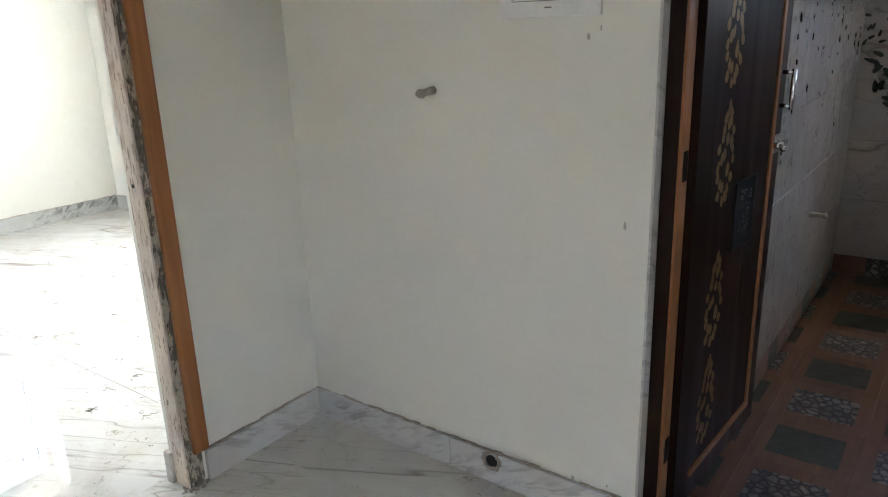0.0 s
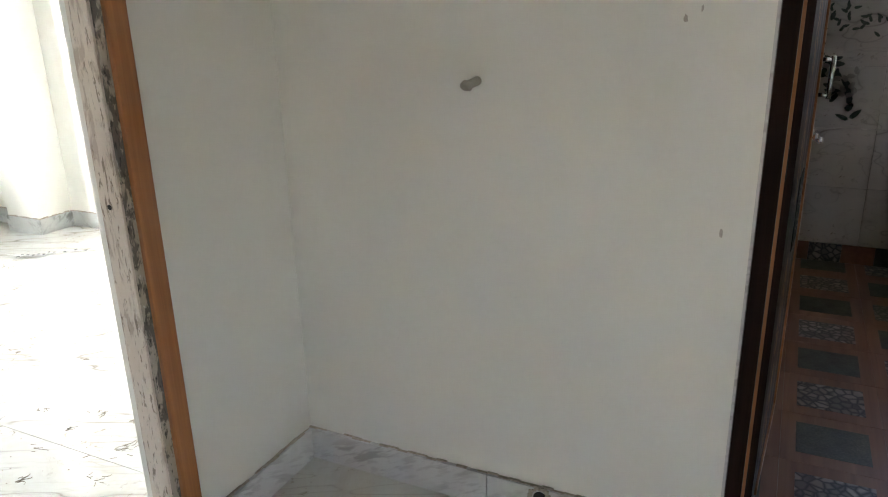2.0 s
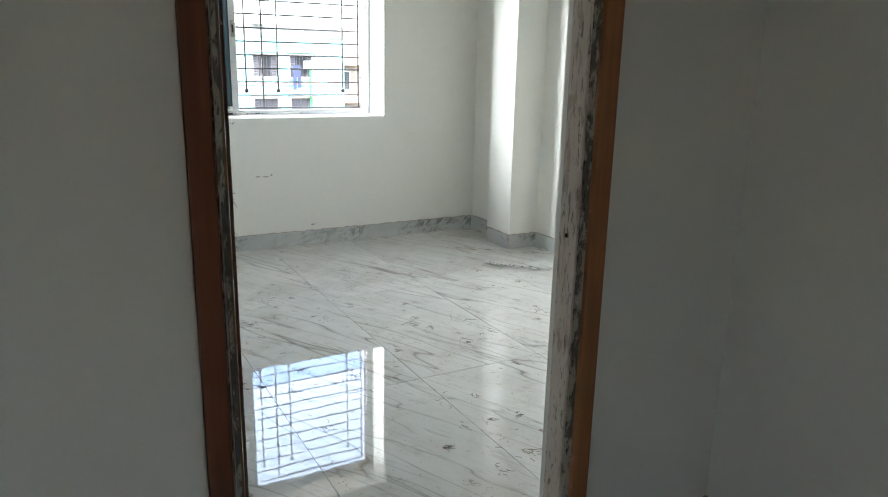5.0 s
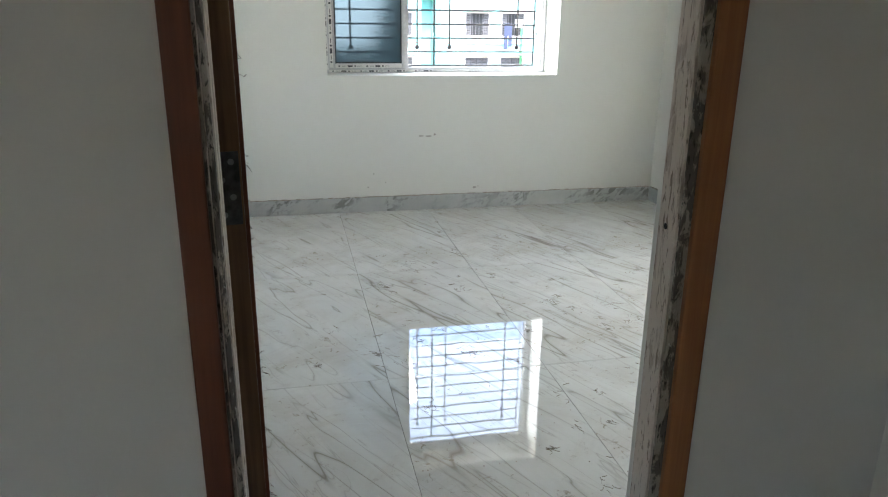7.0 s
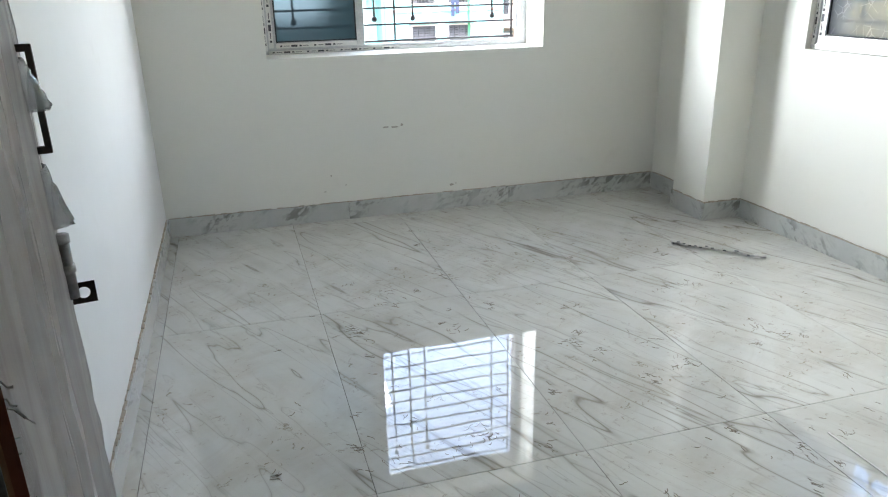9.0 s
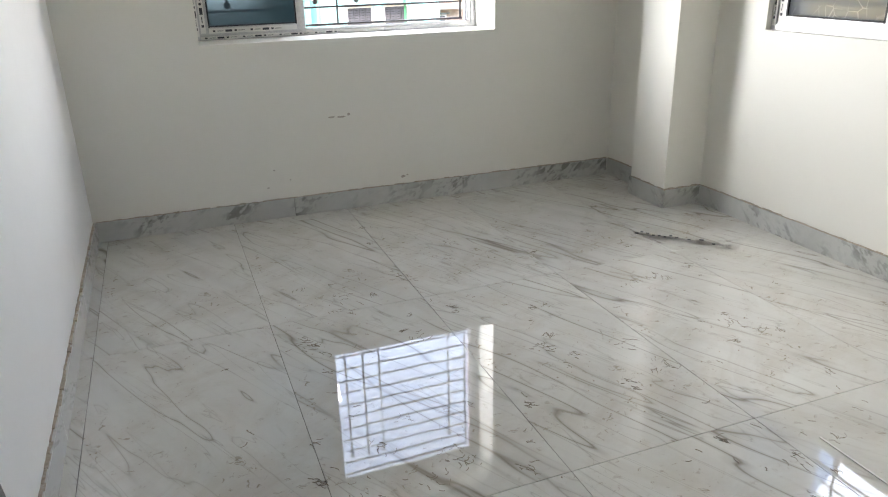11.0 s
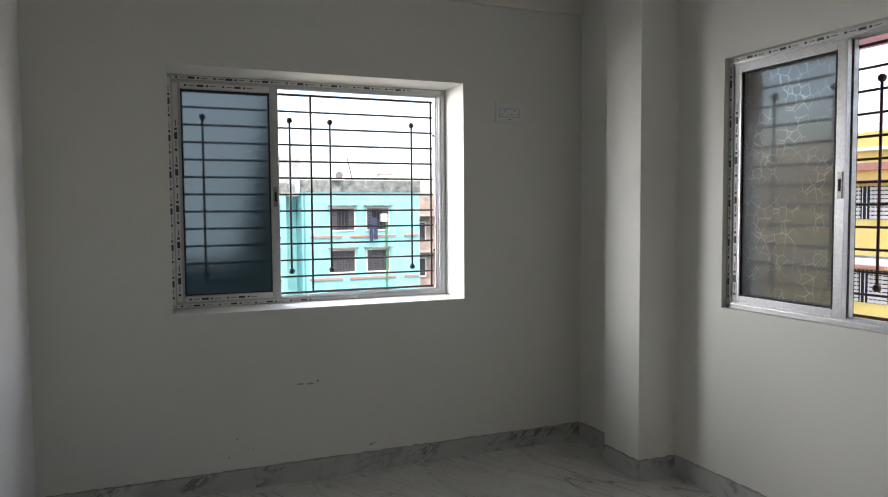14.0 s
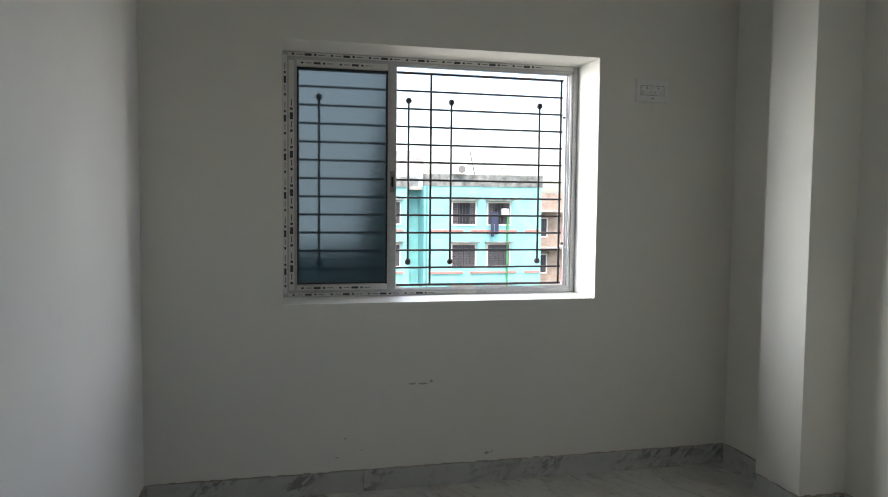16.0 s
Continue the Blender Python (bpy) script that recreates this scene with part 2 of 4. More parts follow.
PLASTIC = plain("white_switch_plastic", (0.82, 0.82, 0.80), 0.32)
PIPE = plain("grey_pipe_plastic", (0.40, 0.36, 0.30), 0.6)
# black parts, and the shade inside holes and slots put into colour
BLACK = plain("black_parts_and_hole_shade", (0.008, 0.008, 0.008), 0.9)
BLUE_GLASS = tinted_glass("frosted_blue_glass", (0.0185, 0.0245, 0.0285), 0.33, opaque=0.35)
GREY_GLASS = tinted_glass("cell_pattern_glass", (0.24, 0.245, 0.235), 0.29, 21.0, 0.35)
CERAMIC = plain("white_ceramic", (0.80, 0.79, 0.76), 0.12)


# ---- building helpers ----
def bx(bm, x0, x1, y0, y1, z0, z1, bevel=0.0, m=None):
    r = bmesh.ops.create_cube(bm, size=1.0)
    mat = Matrix.Translation(((x0 + x1) / 2, (y0 + y1) / 2, (z0 + z1) / 2)) @ Matrix.Diagonal((abs(x1 - x0), abs(y1 - y0), abs(z1 - z0), 1))
    bmesh.ops.transform(bm, matrix=(m @ mat) if m else mat, verts=r["verts"])
    if bevel:
        edges = list({e for v in r["verts"] for e in v.link_edges})
        bmesh.ops.bevel(bm, geom=edges, offset=bevel, segments=2, affect="EDGES", profile=0.6)


def rod(bm, a, b, radius, seg=10, r2=None):
    a, b = Vector(a), Vector(b)
    d = b - a
    m = Matrix.Translation((a + b) / 2) @ d.to_track_quat("Z", "Y").to_matrix().to_4x4()
    bmesh.ops.create_cone(bm, cap_ends=True, segments=seg, radius1=radius, radius2=radius if r2 is None else r2, depth=d.length, matrix=m)


def ball(bm, c, r, scale=(1, 1, 1)):
    bmesh.ops.create_uvsphere(bm, u_segments=12, v_segments=8, radius=r, matrix=Matrix.Translation(c) @ Matrix.Diagonal((*scale, 1)))


def link(name, bm, material, parent=None, label="", smooth=False):
    me = bpy.data.meshes.new(name)
    bm.to_mesh(me)
    bm.free()
    me.materials.append(material)
    if smooth:
        for f in me.polygons:
            f.use_smooth = True
    ob = new(name, me)
    if parent is not None:
        ob.parent = parent
    if label:
        tagged(ob, label)
    return ob


def part(name, bm, material, parent, label="", smooth=False):
    return link(name, bm, material, parent, label, smooth)


def block(name, dims, material, parent=None, label="", bevel=0.0, m=None):
    bm = bmesh.new()
    for d in (dims if isinstance(dims[0], (tuple, list)) else [dims]):
        bx(bm, *d, bevel=bevel, m=m)
    return link(name, bm, material, parent, label)


def thing(name, at, label, category, group="", kind="", turn=0.0):
    ob = new(name)
    ob.empty_display_size = 0.05
    ob.matrix_basis = pose(*at, 0, 0, turn)
    return tagged(ob, label, category, group, kind)


def structure(ob, label, category):
    return tagged(ob, label, category, kind="structure")


# ---- plan ----
HX, HY = 1.678, 1.893            # hall: wall with the switch plate, wall with the bedroom door
BW, BE, BN, BS = 0.115, 3.205, 5.595, 1.975   # bedroom walls
CEIL = 2.78
W1 = (0.732, 2.294, 0.913, 2.132)   # north window: x, x, z, z
W2 = (3.40, 4.560, 0.935, 2.136)    # east window: y, y, z, z
HALL_W, HALL_S = -3.2, -3.0

structure(block("floor", [(HALL_W - 0.2, HX, HALL_S - 0.2, BS, -0.16, -0.006), (BW - 0.2, BE + 0.2, BS, BN + 0.2, -0.16, -0.006)], GROUT),
          "grey grouted slab under polished marble floor tiles", "floor")
structure(block("wall_north", [(BW - 0.15, W1[0], BN, BN + 0.40, -0.16, CEIL), (W1[1], 3.46, BN, BN + 0.40, -0.16, CEIL),
                               (W1[0], W1[1], BN, BN + 0.40, -0.16, W1[2]), (W1[0], W1[1], BN, BN + 0.40, W1[3], CEIL)], PAINT),
          "cream painted bedroom wall with a deep window opening", "wall")
structure(block("wall_west", [(BW - 0.15, BW, BS, BN, -0.16, CEIL)], WHITE), "plain white painted bedroom wall beside the door", "wall")
structure(block("wall_east", [(BE, BE + 0.25, BS, W2[0], -0.16, CEIL), (BE, BE + 0.25, W2[1], BN, -0.16, CEIL),
                              (BE, BE + 0.25, W2[0], W2[1], -0.16, W2[2]), (BE, BE + 0.25, W2[0], W2[1], W2[3], CEIL),
                              (3.08, BE - 0.001, 5.15, BN, -0.16, CEIL)], PAINT),
          "cream painted bedroom wall with a sliding window", "wall")
structure(block("column", (2.965, BE + 0.002, 4.88, 5.18, -0.01, CEIL - 0.002), PAINT, bevel=0.004), "square cream painted column standing against the wall", "column")
structure(block("beam", (BW, 3.08, BN - 0.018, BN, 2.58, CEIL - 0.002), PAINT, bevel=0.003), "painted concrete beam along the top of the wall", "beam")
DL, DR, DH = 0.296, 1.190, 2.10     # opening for the bedroom door's frame
structure(block("wall_door", [(HALL_W - 0.15, DL, HY, BS, -0.16, CEIL), (DR, HX, HY, BS, -0.16, CEIL), (DL, DR, HY, BS, DH, CEIL),
                              (DL, 0.33, HY + 0.068, BS, -0.01, DH), (1.136, DR, HY + 0.063, BS, -0.01, DH), (HX, BE + 0.25, HY, BS, -0.16, CEIL)], PAINT),
          "cream painted wall with the bedroom doorway", "wall")
TD0, TD1, TDH = -0.03, 0.722, 2.08   # toilet door opening, y
structure(block("wall_hall_east", [(HX, HX + 0.13, TD1, HY, -0.16, CEIL), (HX, HX + 0.13, HALL_S, TD0, -0.16, CEIL), (HX, HX + 0.13, TD0, TD1, TDH, CEIL)], PAINT),
          "cream painted hall wall with a switch plate", "wall")
# closes the unseen side; its opening is added to light the hall
structure(block("wall_hall_south", [(HALL_W - 0.15, -3.15, HALL_S - 0.15, HALL_S, -0.16, CEIL), (-2.40, HX + 0.13, HALL_S - 0.15, HALL_S, -0.16, CEIL),
                                    (-3.15, -2.40, HALL_S - 0.15, HALL_S, -0.16, 1.0), (-3.15, -2.40, HALL_S - 0.15, HALL_S, 2.0, CEIL)], WARM_BOUNCE_PAINT),
          "unseen warm cream hall wall with an opening added for light", "wall")
structure(block("wall_hall_west", (HALL_W - 0.15, HALL_W, HALL_S, HY, -0.16, CEIL), WARM_BOUNCE_PAINT), "plain unseen hall wall, its cream warmed to tint bounced light", "wall")
structure(block("ceiling", [(HALL_W - 0.2, 3.46, HALL_S - 0.2, BN + 0.40, CEIL, CEIL + 0.15)], WHITE), "white painted concrete ceiling", "ceiling")
# small toilet room
TX0, TX1, TY0, TY1, TZ = HX + 0.13, 4.30, -0.85, 0.682, -0.03
# the far wall's opening is added, out of view, to light this room
structure(block("wall_toilet", [(TX0, TX1 + 0.12, TY1, TY1 + 0.12, -0.16, CEIL), (TX0, TX1 + 0.12, TY0 - 0.12, TY0, -0.16, CEIL),
                                (TX1, TX1 + 0.12, TY0, -0.80, -0.16, CEIL), (TX1, TX1 + 0.12, -0.35, TY1, -0.16, CEIL), (TX1, TX1 + 0.12, -0.80, -0.35, -0.16, 1.62), (TX1, TX1 + 0.12, -0.80, -0.35, 2.40, CEIL)], CEMENT), "cement walls behind the toilet's tiles, with an unseen opening added for light", "wall")
structure(block("ceiling_toilet", (3.46, TX1 + 0.12, TY0 - 0.12, TY1 + 0.12, CEIL, CEIL + 0.15), WHITE), "white painted concrete ceiling", "ceiling")
structure(block("floor_toilet", (TX0, TX1, TY0, TY1, -0.16, TZ - 0.008), GROUT), "grouted slab under the toilet's floor tiles", "floor")


# ---- skirting ----
def skirting(name, x0, x1, y0, y1, normal, material, label, piece=0.6, lift=0.0, height=0.10):
    """A run of marble skirting pieces along one axis, with a rough cement bead on top."""
    root = tagged(new(name), label, "baseboard", kind="structure")
    along_x = abs(x1 - x0) > abs(y1 - y0)
    a0, a1 = (x0, x1) if along_x else (y0, y1)
    n = max(1, round((a1 - a0) / piece))
    step = (a1 - a0) / n
    for i in range(n):
        p, q = a0 + i * step + 0.0008, a0 + (i + 1) * step - 0.0008
        h = height + random.uniform(-0.0015, 0.0015)
        bm = bmesh.new()
        bx(bm, *((p, q, y0, y1) if along_x else (x0, x1, p, q)), lift, h, bevel=0.0012)
        part("skirting_piece", bm, material, root)
    bm = bmesh.new()
    k = int((a1 - a0) / 0.03)
    for i in range(k):
        p, q = a0 + (a1 - a0) * i / k, a0 + (a1 - a0) * (i + 1) / k
        w = random.uniform(0.3, 0.95)
        z = height + random.uniform(0.0005, 0.006)
        if along_x:
            ya, yb = (y0, y0 + (y1 - y0) * w) if normal > 0 else (y1 - (y1 - y0) * w, y1)
            bx(bm, p, q, ya, yb, height - 0.003, z)
        else:
            xa, xb = (x0, x0 + (x1 - x0) * w) if normal > 0 else (x1 - (x1 - x0) * w, x1)
            bx(bm, xa, xb, p, q, height - 0.003, z)
    part("cement_bead", bm, CEMENT, root, "rough brown cement line")


T = 0.013
skirting("baseboard_north", BW + T, 3.08 - T, BN - T, BN, -1, SKIRT, "grey veined marble skirting under the north window", 1.17)
skirting("baseboard_west", BW, BW + T, 2.10, BN, 1, HALL_SKIRT, "pale marble skirting along the white wall", 0.9)
skirting("baseboard_niche", 3.08 - T, 3.08, 5.18, BN - T, -1, SKIRT, "short grey marble skirting behind the column", 1.0)
skirting("baseboard_column_west", 2.965 - T, 2.965, 4.88 - T, 5.18, -1, SKIRT, "grey marble skirting round the column's side", 1.0)
skirting("baseboard_column_south", 2.965, BE, 4.88 - T, 4.88, -1, SKIRT, "grey marble skirting round the column's front", 1.0)
skirting("baseboard_east", BE - T, BE, BS, 4.88 - T, -1, SKIRT, "grey veined marble skirting under the sliding window", 1.17)
skirting("baseboard_south", 1.137, BE - T, BS, BS + T, 1, SKIRT, "grey marble skirting beside the doorway", 1.17)
skirting("baseboard_jamb", 1.123, 1.136, HY + 0.064, BS + T, -1, SKIRT, "marble skirting end in the doorway", 1.0)
skirting("baseboard_hall_north", 1.200, HX - T, HY - T, HY, -1, HALL_SKIRT, "white marble skirting in the hall corner", 0.6)
skirting("baseboard_hall_east", HX - T, HX, TD1 + 0.002, HY, -1, HALL_SKIRT, "white marble skirting under the switch plate", 0.59)

# ---- bedroom doorway: frame ----
frame1 = tagged(new("door_frame"), "unpainted scraped wooden door frame with orange battens", "door frame", kind="structure")


def jamb(x0, xo, s):
    """A frame post: weathered front face, primed opening face with a groove, set into the wall. s: the way to the opening."""
    back = HY + 0.062
    span = lambda a, b: sorted((xo + s * a, xo + s * b))
    post = bmesh.new()
    bx(post, *sorted((x0, xo - s * 0.006)), HY - 0.004, back, 0.0, DH - 0.04, bevel=0.003)
    part("post_core", post, GREY_WOOD, frame1, "weathered grey raw wood")
    for a, b in (((0.004, 0.026), (0.031, 0.062)) if s > 0 else ((0.000, 0.062),)):
        face = bmesh.new()
        bx(face, *span(-0.008, 0.0), HY + a, HY + b, 0.002, DH - 0.042, bevel=0.0015)
        part("primed_face", face, PRIMED, frame1, "scraped off-white primer")
    if s > 0:
        bead = bmesh.new()
        bx(bead, *span(-0.011, -0.002), HY - 0.009, HY + 0.003, 0.002, DH - 0.05, bevel=0.002)
        part("edge_strip", bead, GREY_WOOD, frame1)
        lip = bmesh.new()
        bx(lip, *span(-0.013, -0.0115), HY - 0.010, HY + 0.003, 0.002, DH - 0.05)
        part("edge_lip", lip, PRIMED, frame1)


jamb(DL + 0.03, 0.360, 1)
jamb(DR, 1.133, -1)
part("head", (lambda b: (bx(b, DL, DR, HY - 0.004, HY + 0.066, DH - 0.04, DH, bevel=0.003), b)[1])(bmesh.new()), GREY_WOOD, frame1)
for xa, xb in ((DL + 0.001, DL + 0.046), (1.160, 1.211)):
    bm = bmesh.new()
    bx(bm, xa, xb, HY - 0.016, HY - 0.0005, 0.108 if xa > 1 else 0.0, DH + 0.04, bevel=0.003)
    # left batten: redder wood whose colour also carries its shade
    part("batten", bm, ORANGE if xa > 1 else RED_SHADED_WOOD, frame1, "orange varnished wooden batten" if xa > 1 else "red-brown wooden batten, also darkened for its weaker light")
bm = bmesh.new()
bx(bm, DL - 0.006, DR + 0.05, HY - 0.015, HY - 0.0005, DH + 0.041, DH + 0.085, bevel=0.003)
part("batten", bm, ORANGE, frame1, "orange varnished wooden batten")
# disc on the face: the hole's inner shade is its black colour
bm = bmesh.new()
rod(bm, (1.1345, HY + 0.035, 0.926), (1.1325, HY + 0.035, 0.926), 0.006, 14)
part("bolt_hole", bm, BLACK, frame1, "drilled bolt hole, its shade drawn as a black disc")
bm = bmesh.new()
for i in range(60):
    a, r = random.uniform(0, 6.28), random.uniform(0, 1)
    bx(bm, *(lambda x, y, s: (x - s, x + s, y - s, y + s, -0.001, s))(1.158 + 0.05 * r * math.cos(a), HY - 0.006 + 0.035 * r * math.sin(a), random.uniform(0.001, 0.004)))
part("cement_crumbs", bm, CEMENT, frame1, "brown cement crumbs at the foot")

# ---- bedroom door leaf, open against the west wall ----
FILM_FACE = wood("film_covered_pale_laminate", (0.84, 0.82, 0.80), (0.58, 0.52, 0.49), 0.25, 30.0, 2, 0.35)
FRINGE = speckled("frayed_film", (0.52, 0.50, 0.46), (0.30, 0.26, 0.22), 60, 0.7)
m_film, t_film, p_film = shader("loose_plastic_film")
p_film.inputs["Base Color"].default_value = (0.86, 0.87, 0.88, 1)
p_film.inputs["Roughness"].default_value = 0.18
p_film.inputs["Transmission Weight"].default_value = 0.88
p_film.inputs["IOR"].default_value = 1.2
relief(t_film, p_film, noise_tex(t_film, coords(t_film), 30.0, 4, 0.6, 1.0), 0.6, 0.004)
door1 = thing("bedroom_door", (0.360, 2.000, 0.012), "open brown wooden door leaf wrapped in plastic film", "door", turn=100.0)
LW = 0.80
bm = bmesh.new()
bx(bm, 0, LW, -0.028, 0.018, 0, 2.03, bevel=0.002)
part("leaf", bm, TEAK, door1, "brown stained wooden core")
bm = bmesh.new()
nx, nz = 14, 40
grid = [[bm.verts.new((0.006 + (LW - 0.012) * i / nx, -0.0290 - random.uniform(0, 0.004), 0.01 + 2.0 * j / nz)) for j in range(nz + 1)] for i in range(nx + 1)]
for i in range(nx):
    for j in range(nz):
        bm.faces.new((grid[i][j], grid[i + 1][j], grid[i + 1][j + 1], grid[i][j + 1]))
bmesh.ops.solidify(bm, geom=bm.faces[:], thickness=0.0008)
part("film_wrapped_face", bm, FILM_FACE, door1, "pale laminate face under streaky plastic film", True)
for z0, w, h in ((1.14, 0.05, 0.07), (0.985, 0.05, 0.09)):
    bm = bmesh.new()
    n = 9
    g = [[bm.verts.new((0.70 + w * (i / n - 0.5) * (1 - 0.5 * j / n), -0.022 - 0.024 * math.sin(math.pi * i / n) * (0.3 + j / n) * random.uniform(0.6, 1.1), z0 + h * (0.5 - j / n)))
          for j in range(n + 1)] for i in range(n + 1)]
    for i in range(n):
        for j in range(n):
            bm.faces.new((g[i][j], g[i + 1][j], g[i + 1][j + 1], g[i][j + 1]))
    bmesh.ops.solidify(bm, geom=bm.faces[:], thickness=0.0006)
    part("torn_film", bm, m_film, door1, "torn clear plastic film flap", True)
for k in range(46):
    z = random.uniform(0.03, 2.0) if k % 3 else random.choice((0.42, 0.66, 0.90, 1.02)) + random.gauss(0, 0.02)
    bm = bmesh.new()
    p = Vector((0.001, -0.0285, z))
    for step in range(random.randint(2, 4)):
        q = p + Vector((random.uniform(-0.004, 0.003), -random.uniform(0.001, 0.006), random.uniform(-0.007, 0.005)))
        rod(bm, p, q, random.uniform(0.0004, 0.0011), 5)
        p = q
    part("film_thread", bm, FRINGE, door1)
bm = bmesh.new()
edge = [(-0.0030 - 0.0015 * random.random(), 0.004 + 2.02 * k / 120) for k in range(121)]
rows = [[bm.verts.new((x, y, z + 0.004)) for x, z in edge] for y in (-0.0345, -0.0275)]
for k in range(120):
    bm.faces.new((rows[0][k], rows[1][k], rows[1][k + 1], rows[0][k + 1]))
bmesh.ops.solidify(bm, geom=bm.faces[:], thickness=0.0012)
part("edge_veneer", bm, RED_SHADED_WOOD, door1, "frayed red-brown veneer edge")
# pull handle
bm = bmesh.new()
hx = LW - 0.090
for z in (1.050, 1.187):
    bx(bm, hx - 0.008, hx + 0.008, -0.024, -0.019, z - 0.022 + (0.01 if z > 1.1 else -0.01), z + 0.022 + (0.01 if z > 1.1 else -0.01), bevel=0.001)
    bx(bm, hx - 0.005, hx + 0.005, -0.044, -0.019, z - 0.005, z + 0.005, bevel=0.001)
bx(bm, hx - 0.005, hx + 0.005, -0.049, -0.040, 1.045, 1.192, bevel=0.002)
part("handle", bm, BRONZE, door1, "bronze pull handle")
# sliding bolt
bolt_plate = bmesh.new()
bx(bolt_plate, LW - 0.13, LW - 0.02, -0.022, -0.0195, 0.845, 0.905, bevel=0.001)
plate = part("bolt_plate", bolt_plate, STEEL, door1)
bm = bmesh.new()
rod(bm, (LW - 0.085, -0.036, 0.825), (LW - 0.085, -0.036, 0.925), 0.0085, 14)
for z in (0.872, 0.918):
    bmesh.ops.create_cone(bm, cap_ends=True, segments=14, radius1=0.0125, radius2=0.0125, depth=0.012, matrix=Matrix.Translation((LW - 0.085, -0.034, z)))
part("bolt", bm, STEEL, plate, "dull steel sliding bolt", True)
bm = bmesh.new()
seg = 16
outer, inner = [], []
for i in range(seg):
    a = 2 * math.pi * i / seg
    k = 0.017 / max(abs(math.cos(a)), abs(math.sin(a)))
    outer.append(bm.verts.new((LW - 0.085, -0.050 + k * math.cos(a), 0.830 + k * math.sin(a))))
    inner.append(bm.verts.new((LW - 0.085, -0.050 + 0.009 * math.cos(a), 0.830 + 0.009 * math.sin(a))))
for i in range(seg):
    j = (i + 1) % seg
    bm.faces.new((outer[i], outer[j], inner[j], inner[i]))
bmesh.ops.solidify(bm, geom=bm.faces[:], thickness=0.003)
bx(bm, LW - 0.0865, LW - 0.0835, -0.036, -0.03, 0.822, 0.838)
part("bolt_tongue", bm, BRONZE, plate, "bronze tongue with a padlock hole")
for z in (0.18, 0.934, 1.80):
    bm = bmesh.new()
    bx(bm, -0.0035, -0.0005, -0.024, 0.016, z, z + 0.125, bevel=0.0008)
    rod(bm, (-0.004, 0.019, z), (-0.004, 0.019, z + 0.125), 0.005, 10)
    h = part("hinge", bm, DULL_IRON, door1, "worn dark steel butt hinge")
    for k in range(4):
        bm = bmesh.new()
        rod(bm, (-0.0034, -0.003 + 0.008 * (-1) ** k, z + 0.018 + 0.03 * k), (-0.0050, -0.003 + 0.008 * (-1) ** k, z + 0.018 + 0.03 * k), 0.0052, 12)
        part("screw", bm, STEEL, h)

for child in door1.children:
    if child.name.split(".")[0] in ("handle", "bolt_plate", "torn_film"):
        child.location.y -= 0.0095 if child.name.startswith("torn") else 0.0015

# ---- toilet doorway ----
frame2 = tagged(new("door_frame_toilet"), "dark brown wooden toilet door frame with an orange rebate", "door frame", kind="structure")
bm = bmesh.new()
bx(bm, HX + 0.002, HX + 0.128, TD1 - 0.006, TD1 + 0.0, 0.05, TDH, bevel=0.001)
part("stone_lining", bm, HALL_SKIRT, frame2, "pale stone lining of the opening")
FX = HX + 0.040
bm = bmesh.new()
bx(bm, FX, FX + 0.07, 0.680, TD1 - 0.006, 0.05, TDH - 0.045, bevel=0.003)
part("post", bm, DARK, frame2)
bm = bmesh.new()
bx(bm, FX + 0.002, FX + 0.056, 0.673, 0.6798, 0.05, TDH - 0.05, bevel=0.001)
part("rebate_strip", bm, ORANGE, frame2, "orange wooden rebate strip")
bm = bmesh.new()
bx(bm, FX, FX + 0.07, TD0, TD0 + 0.05, 0.05, TDH - 0.045, bevel=0.003)
part("post", bm, DARK, frame2)
bm = bmesh.new()
bx(bm, FX, FX + 0.07, TD0, TD1 - 0.006, TDH - 0.045, TDH, bevel=0.003)
part("head", bm, DARK, frame2)
for z in (0.20, 0.945, 1.75):
    bm = bmesh.new()
    bx(bm, FX + 0.020, FX + 0.048, 0.6710, 0.6730, z, z + 0.07, bevel=0.0005)
    for k in (0.012, 0.03, 0.048):
        rod(bm, (FX + 0.034, 0.6712, z + k), (FX + 0.034, 0.6700, z + k), 0.004, 8)
    part("hinge", bm, BLACK, frame2, "black hinge plate")
structure(block("threshold", (HX - 0.014, HX + 0.13, TD0, TD1 - 0.006, -0.02, 0.048), HALL_SKIRT, bevel=0.004), "raised white marble threshold of the toilet", "threshold")

door2 = thing("toilet_door", (FX + 0.088, 0.655, 0.0), "open dark mahogany toilet door with gold leaf inlays", "door", turn=-3.2)
GOLD = speckled("gold_leaf_inlay", (0.46, 0.30, 0.14), (0.30, 0.18, 0.08), 60, 0.5, 0.0, 0.1)
bm = bmesh.new()
bx(bm, -0.022, 0.640, 0, 0.024, 0.015, TDH - 0.06, bevel=0.002)
part("leaf", bm, DARK, door2)
for x0, x1, z0, z1 in ((0.542, 0.566, 0.11, 1.93), (0.075, 0.566, 0.088, 0.11), (0.075, 0.566, 1.93, 1.952)):
    bm = bmesh.new()
    bx(bm, x0, x1, -0.006, 0.001, z0, z1, bevel=0.002)
    part("bead", bm, ORANGE, door2, "orange wooden bead")
bm = bmesh.new()
bx(bm, 0.275, 0.430, -0.003, 0.001, 0.69, 0.88, bevel=0.001)
part("small_panel", bm, BLACK, door2, "small black square panel")
bm = bmesh.new()
for i in range(46):
    bx(bm, *(lambda x, z: (x, x + random.uniform(0.004, 0.014), -0.004, -0.0025, z, z + random.uniform(0.002, 0.006)))(random.uniform(0.310, 0.39), random.uniform(0.72, 0.85)))
part("panel_motif", bm, BRONZE, door2)


